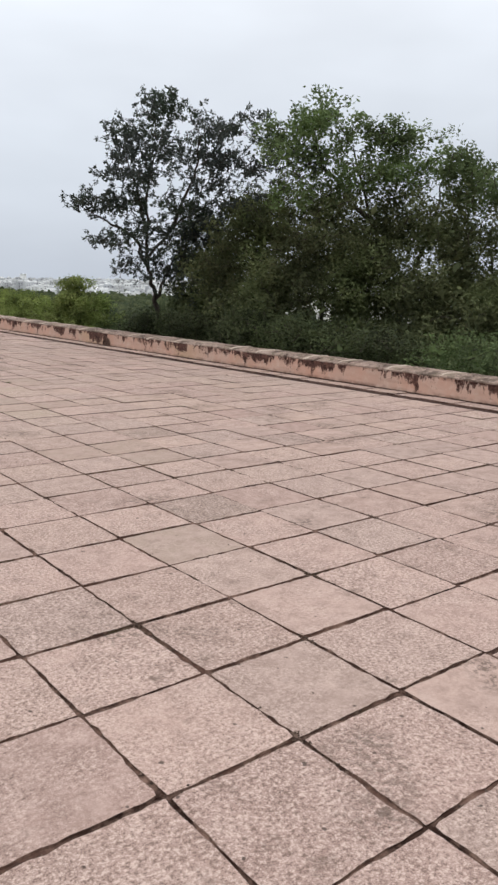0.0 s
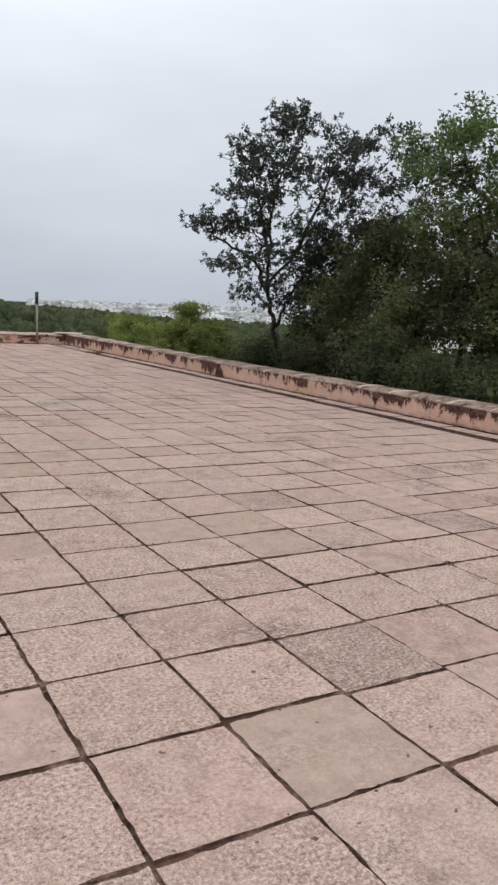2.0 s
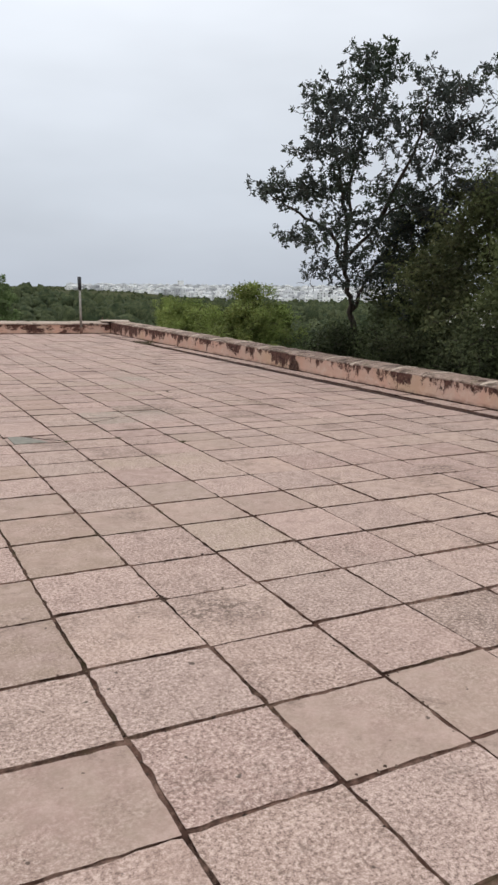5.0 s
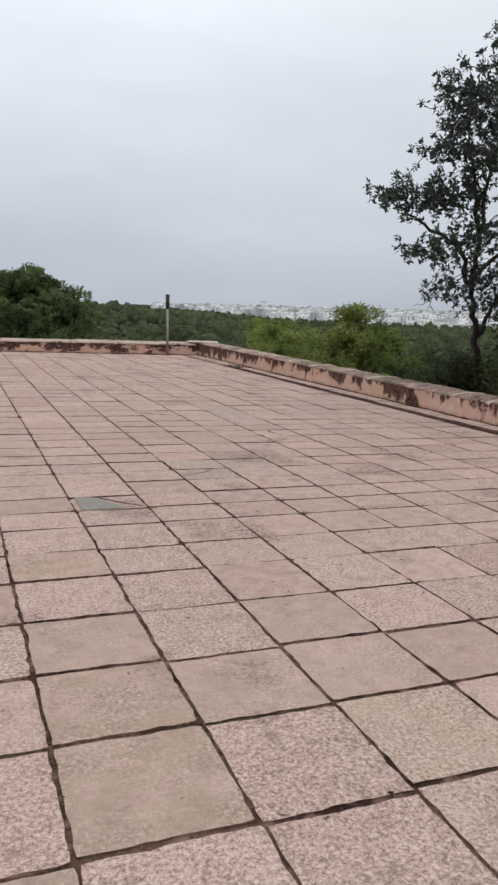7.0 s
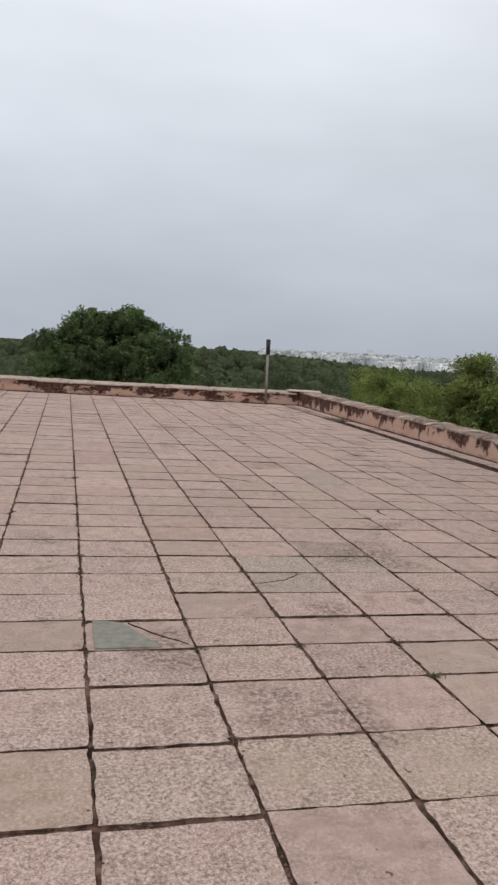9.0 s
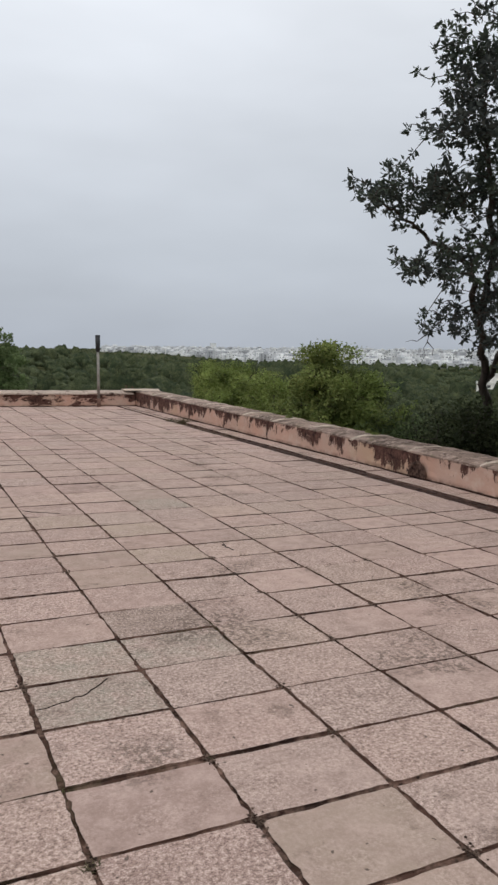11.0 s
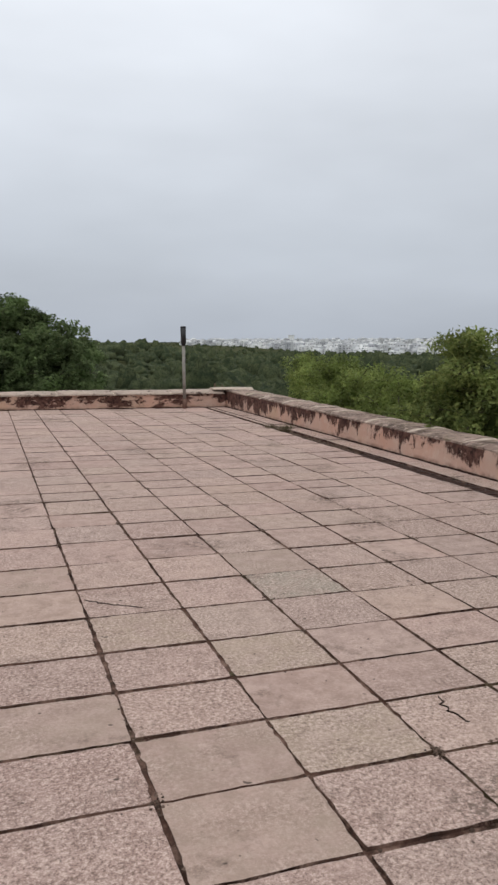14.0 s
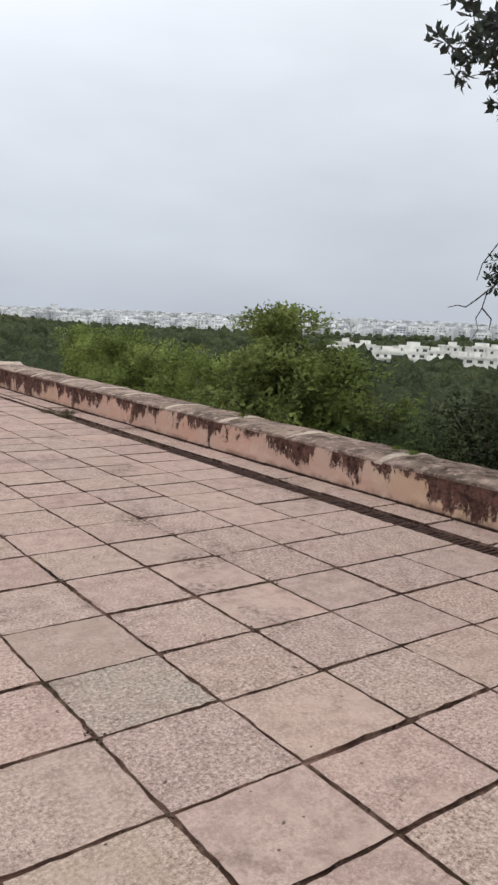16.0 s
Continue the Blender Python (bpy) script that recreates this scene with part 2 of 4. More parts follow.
def leaf_material(name, a, b, c, glow=0.25, patch=0.0):
    m = Mat(name, 0.7, 0.12)
    r = m.rand(True)
    col = m.mix(r, a, b)
    col = m.mix(m.ramp(m.noise(0.55, 3), 0.45, 0.65, 0, 0.8), col, c)
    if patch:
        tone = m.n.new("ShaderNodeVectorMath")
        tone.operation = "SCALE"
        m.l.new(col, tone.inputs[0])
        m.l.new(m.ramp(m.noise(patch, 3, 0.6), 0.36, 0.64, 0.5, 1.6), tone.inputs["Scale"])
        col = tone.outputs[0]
    m.colour(col)
    tr = m.n.new("ShaderNodeBsdfTranslucent")
    m.put(col, tr.inputs[0])
    mx = m.n.new("ShaderNodeMixShader")
    mx.inputs[0].default_value = glow
    m.l.new(m.bsdf.outputs[0], mx.inputs[1])
    m.l.new(tr.outputs[0], mx.inputs[2])
    m.l.new(mx.outputs[0], m.n["Material Output"].inputs[0])
    return m.m


LEAF_DUSKY = leaf_material("leaf_dusky", (0.040, 0.048, 0.046), (0.092, 0.105, 0.092), (0.062, 0.088, 0.044))
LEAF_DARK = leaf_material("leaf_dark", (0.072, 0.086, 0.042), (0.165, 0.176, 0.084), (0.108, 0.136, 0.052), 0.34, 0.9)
# darkened version of LEAF_DARK: deep shade below the trees put into the leaf colour
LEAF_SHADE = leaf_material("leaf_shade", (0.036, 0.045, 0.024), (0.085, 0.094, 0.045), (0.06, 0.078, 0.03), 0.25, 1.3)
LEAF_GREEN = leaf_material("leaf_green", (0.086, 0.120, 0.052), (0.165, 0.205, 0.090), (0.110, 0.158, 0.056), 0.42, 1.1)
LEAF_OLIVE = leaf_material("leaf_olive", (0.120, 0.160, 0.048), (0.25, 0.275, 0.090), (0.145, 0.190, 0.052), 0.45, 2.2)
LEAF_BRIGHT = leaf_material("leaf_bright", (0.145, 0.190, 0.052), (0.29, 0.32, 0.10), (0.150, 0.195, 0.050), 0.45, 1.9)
LEAF_DRY = leaf_material("grass_dry", (0.10, 0.085, 0.05), (0.17, 0.135, 0.08), (0.085, 0.085, 0.035))
LEAF_WEED = leaf_material("weed_green", (0.075, 0.085, 0.035), (0.14, 0.135, 0.06), (0.10, 0.115, 0.04))

m = Mat("woodland_leaves", 0.85, 0.08)
w = m.mix(m.ramp(m.noise(0.07, 3, 0.6), 0.36, 0.64), (0.042, 0.058, 0.030), (0.088, 0.104, 0.050))
w = m.mix(m.ramp(m.noise(0.35, 4, 0.65), 0.46, 0.64, 0, 0.7), w, (0.130, 0.145, 0.068))
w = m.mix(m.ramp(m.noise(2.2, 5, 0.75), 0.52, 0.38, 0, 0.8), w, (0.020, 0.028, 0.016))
m.colour(w)
m.bump(m.noise(1.9, 5, 0.75), 1.0, 0.6)
WOODS = m.m

m = Mat("bark", 0.9, 0.2)
m.colour(m.mix(m.ramp(m.noise(14, 5, 0.6, stretch=(1, 1, 0.25)), 0.35, 0.65), (0.030, 0.024, 0.020), (0.085, 0.068, 0.055)))
m.bump(m.noise(30, 4, 0.6, stretch=(1, 1, 0.2)), 0.7, 0.02)
BARK = m.m

m = Mat("scrub_ground", 1.0, 0.05)
g = m.mix(m.ramp(m.noise(0.05, 5, 0.6), 0.35, 0.65), (0.062, 0.066, 0.026), (0.095, 0.098, 0.040))
g = m.mix(m.ramp(m.noise(0.16, 5, 0.7), 0.48, 0.60, 0, 0.8), g, (0.030, 0.036, 0.018))
g = m.mix(m.ramp(m.noise(0.9, 5, 0.7), 0.45, 0.7, 0, 0.6), g, (0.025, 0.032, 0.017))
m.colour(g)
m.bump(m.noise(0.8, 5), 0.6, 0.6)
GROUND = m.m


def wall_paint(name, a, b):
    m = Mat(name, 0.85, 0.2)
    c = m.mix(m.rand(True), a, b)
    c = m.mix(m.ramp(m.noise(0.35, 4, 0.65, stretch=(1, 1, 0.3)), 0.45, 0.7, 0, 0.45), c, (0.38, 0.37, 0.34))
    m.colour(c)
    return m.m


CITY = wall_paint("city_paint", (0.42, 0.43, 0.45), (0.97, 0.97, 0.95))
HOUSE = wall_paint("house_paint", (0.90, 0.89, 0.85), (0.82, 0.80, 0.74))
m = Mat("house_glass", 0.25, 0.5)
m.colour(m.mix(m.rand(True), (0.03, 0.035, 0.04), (0.10, 0.10, 0.10)))
GLASS = m.m
m = Mat("city_opening", 0.5, 0.4)
m.colour(m.mix(m.rand(True), (0.05, 0.055, 0.06), (0.16, 0.16, 0.16)))
OPENING = m.m


# ---- mesh helpers ----
def raw(name, verts, faces, material, parent=None, label="", smooth=False):
    """One mesh object from vertices and faces, under a thing where one is given."""
    me = bpy.data.meshes.new(name)
    if isinstance(faces, np.ndarray):
        count, corners = faces.shape
        me.vertices.add(len(verts))
        me.vertices.foreach_set("co", np.asarray(verts, np.float32).ravel())
        me.loops.add(count * corners)
        me.loops.foreach_set("vertex_index", faces.astype(np.int32).ravel())
        me.polygons.add(count)
        me.polygons.foreach_set("loop_start", np.arange(0, count * corners, corners, dtype=np.int32))
        me.update(calc_edges=True)
    else:
        me.from_pydata([tuple(v) for v in verts], [], faces)
    me.materials.append(material)
    if smooth:
        me.polygons.foreach_set("use_smooth", [True] * len(me.polygons))
    me.update()
    ob = new(name, me)
    if parent:
        ob.parent = parent
    return tagged(ob, label)


def part(name, bm, material, parent=None, label="", smooth=False):
    """A bmesh as one mesh object."""
    me = bpy.data.meshes.new(name)
    bm.to_mesh(me)
    bm.free()
    me.materials.append(material)
    if smooth:
        for p in me.polygons:
            p.use_smooth = True
    ob = new(name, me)
    if parent:
        ob.parent = parent
    return tagged(ob, label)


def box_bm(x0, x1, y0, y1, z0, z1, bevel=0.0):
    bm = bmesh.new()
    bmesh.ops.create_cube(bm, size=1)
    bmesh.ops.transform(bm, verts=bm.verts, matrix=Matrix.Translation(((x0 + x1) / 2, (y0 + y1) / 2, (z0 + z1) / 2)) @ Matrix.Diagonal((x1 - x0, y1 - y0, z1 - z0, 1)))
    if bevel:
        bmesh.ops.bevel(bm, geom=bm.edges[:], offset=bevel, segments=1, affect="EDGES")
    return bm


BOX_FACES = [(0, 3, 2, 1), (4, 5, 6, 7), (0, 1, 5, 4), (1, 2, 6, 5), (2, 3, 7, 6), (3, 0, 4, 7)]


def box_into(verts, faces, x0, x1, y0, y1, z0, z1, turn=None):
    n = len(verts)
    pts = [(x0, y0, z0), (x1, y0, z0), (x1, y1, z0), (x0, y1, z0), (x0, y0, z1), (x1, y0, z1), (x1, y1, z1), (x0, y1, z1)]
    if turn is not None:
        pts = [tuple(turn @ Vector(p)) for p in pts]
    verts.extend(pts)
    faces.extend([tuple(n + i for i in f) for f in BOX_FACES])


# ---- terrace floor ----
XW, YB = 9.20, 29.1            # faces of the two parapets
DRAIN0, DRAIN1 = 8.645, 8.83    # the channel
X_JOINTS = [1.73, 2.25, 2.79, 3.325, 3.862, 4.395, 4.922, 5.435, 5.955, 6.485, 6.98, 7.51, 8.05, 8.635]
X_JOINTS = [1.73 - 0.53 * k for k in range(26, 0, -1)] + X_JOINTS
Y_JOINTS = [3.34 - 0.54 * k for k in range(20, 0, -1)]
Y_JOINTS += [3.34, 3.89, 4.435, 4.95, 5.44, 5.95, 6.455, 6.985, 7.54, 8.06, 8.63, 9.155, 9.70, 10.25, 10.715, 11.22, 11.625, 12.02, 12.45, 12.87, 13.275, 13.70, 14.14, 14.565, 14.98, 15.385, 15.815, 16.31, 16.80, 17.32, 17.87]
while Y_JOINTS[-1] < YB - 0.7:
    Y_JOINTS.append(Y_JOINTS[-1] + (0.44, 0.52, 0.47, 0.55, 0.42)[len(Y_JOINTS) % 5])
Y_JOINTS[-1] = YB - 0.03
X_LOW, Y_LOW = X_JOINTS[0], Y_JOINTS[0]

floor = part("floor", box_bm(X_LOW - 0.6, DRAIN0, Y_LOW - 0.6, YB + 0.9, -0.40, -0.009), SOIL)
tagged(floor, "dark soil bed under the pinkish paving slabs of the terrace", "floor", kind="structure")


def slab_points(rng):
    """A slab of unit size with uneven, slightly rounded edges: rings at the top, under the arris and at the foot."""
    per = 11
    ring = []
    corners = [(-0.5, -0.5), (0.5, -0.5), (0.5, 0.5), (-0.5, 0.5)]
    for c in range(4):
        (ax, ay), (bx, by) = corners[c], corners[(c + 1) % 4]
        lean = rng.uniform(0.0, 0.0025)
        for k in range(per):
            f = (k + rng.uniform(-0.25, 0.25) * (k > 0)) / per
            w = lean + (rng.choice((0.0, 0.001, 0.002, 0.004, 0.005, 0.008, 0.013)) if k else rng.uniform(0.002, 0.014))
            x, y = ax + (bx - ax) * f, ay + (by - ay) * f
            ring.append((x * (1 - 2 * w) if abs(x) > 0.49 else x, y * (1 - 2 * w) if abs(y) > 0.49 else y))
    worn = [rng.choice((0.978, 0.989, 0.993, 0.996, 0.998, 0.999)) for _ in ring]
    verts = [(x * q, y * q, 0.0) for (x, y), q in zip(ring, worn)] + [(x, y, -0.008) for x, y in ring] + [(x, y, -0.05) for x, y in ring]
    n = len(ring)
    faces = [tuple(range(n))]
    for lay in range(2):
        a, b = lay * n, (lay + 1) * n
        faces += [(a + i, b + i, b + (i + 1) % n, a + (i + 1) % n) for i in range(n)]
    return verts, faces


slab_rng = random.Random(4)
SLABS = [slab_points(slab_rng) for _ in range(24)]
SLAB_MESHES = {}


def slab_mesh(kind, material):
    key = (kind, material.name)
    if key not in SLAB_MESHES:
        me = bpy.data.meshes.new("paving_slab")
        me.from_pydata(SLABS[kind][0], [], SLABS[kind][1])
        me.materials.append(material)
        me.materials.append(SOIL)
        me.polygons.foreach_set("material_index", [0] + [1] * (len(me.polygons) - 1))
        SLAB_MESHES[key] = me
    return SLAB_MESHES[key]


SPECIAL = [
    (STONE_SMOOTH, [(3.08, 6.26), (3.61, 6.21), (3.8, 5.77), (2.0, 6.21), (2.49, 9.38), (3.07, 8.84), (3.62, 9.39), (3.65, 8.85), (4.05, 8.88), (2.57, 11.83), (3.64, 12.24), (4.63, 11.4), (3.64, 13.5)]),
    (STONE_SMOOTH, [(4.65, 14.77), (4.65, 14.33), (4.15, 15.18), (3.54, 17.1), (4.15, 17.1), (3.61, 14.82), (5.77, 17.1), (1.43, 2.46), (2.48, 2.95), (2.51, 3.6), (4.65, 10.9)]),
    (STONE_DUN, [(2.0, 7.8), (2.0, 7.3), (2.53, 8.84), (2.5, 8.3)]),
    (STONE_TAN, [(3.6, 8.35), (3.7, 10.45), (4.15, 10.4), (5.2, 15.6), (4.46, 16.0), (4.94, 14.7)]),
    (STONE_GREEN, [(4.09, 13.05), (4.65, 13.05), (5.27, 14.75), (5.68, 16.56), (4.05, 12.74)]),
    (STONE_DARK, [(4.71, 13.5), (4.1, 6.7), (2.95, 4.15)]),
    (STONE_ORANGE, [(3.61, 13.94), (3.61, 14.35), (2.6, 10.47)]),
    (STONE_ROUGH, [(3.0, 8.35), (3.02, 10.45), (3.04, 12.6), (3.61, 13.5), (3.61, 13.08), (1.71, 1.5), (4.2, 14.76), (5.25, 14.4), (3.0, 9.9), (2.5, 7.8), (3.0, 7.8), (2.5, 5.7), (3.1, 5.2)]),
]


def slab_stone(x0, x1, y0, y1):
    for stone, places in SPECIAL:
        if any(x0 < x < x1 and y0 < y < y1 for x, y in places):
            return stone
    return STONE


def near_stretch(x, y):
    return 1.1 < x < 6.6 and 3.0 < y < 17.5


joined_v, joined_f = [], []
slab_rng = random.Random(11)
near_slabs = []
for i in range(len(X_JOINTS) - 1):
    slide = slab_rng.uniform(-0.012, 0.012)
    for j in range(len(Y_JOINTS) - 1):
        x0, x1 = X_JOINTS[i], X_JOINTS[i + 1]
        far = 1.0 if x0 > -0.5 and Y_JOINTS[j] < 19 else 3.0
        y0 = Y_JOINTS[j] + slide * far
        y1 = Y_JOINTS[j + 1] + slide * far
        gap_x, gap_y = slab_rng.choice((0.002, 0.005, 0.008, 0.012)), slab_rng.choice((0.003, 0.008, 0.012, 0.018, 0.024))
        kind = slab_rng.randrange(len(SLABS))
        m4 = pose((x0 + x1) / 2, (y0 + y1) / 2, slab_rng.uniform(-0.003, 0.0025), slab_rng.gauss(0, 0.22), slab_rng.gauss(0, 0.25), slab_rng.gauss(0, 0.35) + 180 * slab_rng.randrange(2))
        m4 = m4 @ Matrix.Diagonal((x1 - x0 - gap_x, y1 - y0 - gap_y, 1, 1))
        if near_stretch(x0, Y_JOINTS[j]):
            near_slabs.append((kind, slab_stone(x0, x1, Y_JOINTS[j], Y_JOINTS[j + 1]), m4))
        else:
            n = len(joined_v)
            joined_v.extend([tuple(m4 @ Vector(v)) for v in SLABS[kind][0]])
            joined_f.extend([tuple(n + q for q in f) for f in SLABS[kind][1]])

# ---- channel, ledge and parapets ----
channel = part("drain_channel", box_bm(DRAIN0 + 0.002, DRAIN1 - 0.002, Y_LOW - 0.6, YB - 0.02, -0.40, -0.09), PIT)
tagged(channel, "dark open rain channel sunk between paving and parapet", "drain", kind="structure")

GRATE_END = 21.6               # from here on the channel is choked, then covered
drain_grate = new("drain_grate")
drain_grate.location = (0, 0, -0.03)
tagged(drain_grate, "rusty dark iron grate of narrow bars over the rain channel", "grate")
for x in (DRAIN0 + 0.012, DRAIN1 - 0.012):
    part("rail", box_bm(x - 0.009, x + 0.009, Y_LOW, GRATE_END, -0.062, 0.018), GRATE, drain_grate)
bar_me = bpy.data.meshes.new("bar")
bv, bf = [], []
box_into(bv, bf, DRAIN0 + 0.02, DRAIN1 - 0.02, -0.009, 0.009, -0.03, 0.016)
bar_me.from_pydata(bv, [], bf)
bar_me.materials.append(GRATE)
bars_v, bars_f = [], []
y = Y_LOW + 0.05
bar_rng = random.Random(3)
bar_places = []
while y < GRATE_END - 0.05:
    if y > 14.5:
        bar_places.append(y)
    else:
        box_into(bars_v, bars_f, DRAIN0 + 0.02, DRAIN1 - 0.02, y - 0.011, y + 0.011, -0.03, 0.016)
    y += 0.05
for y in bar_places:
    bar = new("bar", bar_me)
    bar.parent = drain_grate
    bar.location = (0, y, bar_rng.uniform(-0.006, 0.003))
tagged(raw("grate_rest", bars_v, bars_f, GRATE, drain_grate), kind="stuff")

ledge = part("ledge", box_bm(DRAIN1, XW + 0.05, Y_LOW - 0.6, YB + 0.05, -0.40, -0.045), SOIL)
tagged(ledge, "narrow paved ledge between rain channel and parapet", "ledge", kind="structure")
ledge_rng = random.Random(8)
y = Y_LOW - 0.5
ledge_edges = [y]
while y < YB - 0.3:
    y += ledge_rng.choice((0.48, 0.55, 0.62, 0.58))
    ledge_edges.append(min(y, YB - 0.02))
for y0, y1 in zip(ledge_edges, ledge_edges[1:]):
    ob = new("ledge_slab", slab_mesh(ledge_rng.randrange(len(SLABS)), STONE))
    ob.parent = ledge
    ob.matrix_basis = pose((DRAIN1 + XW) / 2 - 0.012, (y0 + y1) / 2, ledge_rng.uniform(0.0, 0.008), ledge_rng.gauss(0, 0.5), ledge_rng.gauss(0, 0.5), 0) @ Matrix.Diagonal((XW - DRAIN1 - 0.055, y1 - y0 - 0.012, 1, 1))
cover_y = 24.45
while cover_y < YB - 0.2:
    step = min(ledge_rng.choice((0.52, 0.6, 0.68)), YB - 0.03 - cover_y)
    ob = new("cover_slab", slab_mesh(ledge_rng.randrange(len(SLABS)), STONE))
    ob.parent = ledge
    ob.matrix_basis = pose(DRAIN1 - 0.055, cover_y + step / 2, -0.002, 0, ledge_rng.gauss(0, 0.6), ledge_rng.gauss(0, 0.5)) @ Matrix.Diagonal((0.10, step - 0.02, 1, 1))
    cover_y += step


def rubble(y0, y1, count, seed):
    """Grey-brown crumbs, twigs and dead leaves that choke the channel."""
    rng = random.Random(seed)
    verts, faces = [], []
    for _ in range(count):
        x, y = rng.uniform(DRAIN0 + 0.01, DRAIN1 - 0.01), rng.uniform(y0, y1)
        r = rng.uniform(0.006, 0.022)
        z = -0.045 + 0.028 * noise.noise((x * 6, y * 1.5, 2.0)) + rng.uniform(-0.01, 0.02)
        n = len(verts)
        for dx, dy, dz in ((1, 0, 0), (0, 1, 0), (-1, 0, 0), (0, -1, 0), (0, 0, 0.6), (0, 0, -0.6)):
            verts.append((x + dx * r * rng.uniform(0.5, 1.5), y + dy * r * rng.uniform(0.5, 1.9), z + dz * r))
        faces += [(n + a, n + b, n + 4) for a, b in ((0, 1), (1, 2), (2, 3), (3, 0))] + [(n + b, n + a, n + 5) for a, b in ((0, 1), (1, 2), (2, 3), (3, 0))]
    ob = raw("rubble", verts, faces, GRIT)
    tagged(ob, "grey-brown crumbs and dead leaves choking the rain channel", "rubble", kind="stuff")


rubble(GRATE_END, 24.5, 3800, 12)
silt = part("channel_silt", box_bm(DRAIN0 + 0.004, DRAIN1 - 0.004, GRATE_END, 24.45, -0.095, -0.055), SOIL, channel)


def parapet_height(y):
    """The coping climbs a little towards the far corner."""
    return 0.295 + 0.065 * min(max((y - 17.0) / 12.0, 0.0), 1.0)


def wall_run(name, a, b, inward, thick, height, material, label, seed):
    """A plastered parapet from a to b, with a worn and wavy inner face; inward points to the terrace."""
    a, b, inward = Vector(a), Vector(b), Vector(inward)
    length = (b - a).length
    steps = int(length / 0.11)
    verts, faces = [], []
    rows = 7
    for i in range(steps + 1):
        p = a.lerp(b, i / steps)
        h = height(p)
        for k in range(rows):
            f = k / (rows - 1)
            out = 0.012 * noise.noise((p.x * 1.7 + seed, p.y * 1.7, f * 1.5)) + 0.007 * noise.noise((p.x * 7 + seed, p.y * 7, f * 5))
            q = p + inward * out
            verts.append((q.x, q.y, -0.4 if k == 0 else h * (k - 1) / (rows - 2)))
        q = p - inward * thick
        verts.append((q.x, q.y, h))
        verts.append((q.x, q.y, -6.0))
    w = rows + 2
    for i in range(steps):
        for k in range(w - 1):
            faces.append((i * w + k, (i + 1) * w + k, (i + 1) * w + k + 1, i * w + k + 1))
    faces.append(tuple(range(w)))
    faces.append(tuple(steps * w + k for k in range(w - 1, -1, -1)))
    ob = raw(name, verts, faces, material)
    bm = bmesh.new()
    bm.from_mesh(ob.data)
    bmesh.ops.recalc_face_normals(bm, faces=bm.faces)
    bm.to_mesh(ob.data)
    bm.free()
    return tagged(ob, label, "wall", kind="structure")


def coping_mesh(length, width, thick, rng):
    """One weathered coping stone, crumbled at its edges; x across, y along, foot at z 0."""
    nx, ny = 6, max(4, int(length / 0.16))
    verts, faces = [], []
    ph = rng.uniform(0, 50)
    for j in range(ny + 1):
        for i in range(nx + 1):
            u, v = i / nx, j / ny
            x, y = (u - 0.5) * width, (v - 0.5) * length
            edge = min(u, 1 - u) * 2
            z = thick * (0.25 + 0.75 * min(1, edge * 1.8) ** 0.6) + 0.010 * noise.noise((x * 5 + ph, y * 5, 0)) + 0.006 * noise.noise((x * 17 + ph, y * 17, 3))
            if i in (0, nx):
                x += 0.02 * noise.noise((ph, y * 6, u * 9))
            if j in (0, ny):
                z -= 0.006
            verts.append((x, y, z))
    w = nx + 1
    for j in range(ny):
        for i in range(nx):
            faces.append((j * w + i, j * w + i + 1, (j + 1) * w + i + 1, (j + 1) * w + i))
    rim = [i for i in range(w)] + [j * w + nx for j in range(1, ny + 1)] + [ny * w + i for i in range(nx - 1, -1, -1)] + [j * w for j in range(ny - 1, 0, -1)]
    n = len(verts)
    verts += [(verts[i][0], verts[i][1], -0.012) for i in rim]
    k = len(rim)
    for i in range(k):
        faces.append((rim[i], n + i, n + (i + 1) % k, rim[(i + 1) % k]))
    faces.append(tuple(n + i for i in range(k - 1, -1, -1)))
    return verts, faces


def end_height(x):
    """The end parapet has settled unevenly."""
    return 0.300 + 0.026 * noise.noise((x * 0.55, 3.1, 0.0)) + 0.010 * noise.noise((x * 2.1, 7.7, 0.0))


CAP_W = 0.70
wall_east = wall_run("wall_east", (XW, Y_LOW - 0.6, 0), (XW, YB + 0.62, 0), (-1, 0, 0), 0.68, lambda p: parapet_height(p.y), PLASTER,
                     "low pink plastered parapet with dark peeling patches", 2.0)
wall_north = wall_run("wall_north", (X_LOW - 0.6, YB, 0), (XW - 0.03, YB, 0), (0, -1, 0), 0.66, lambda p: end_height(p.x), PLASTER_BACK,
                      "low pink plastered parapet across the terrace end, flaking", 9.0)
cap_rng = random.Random(21)


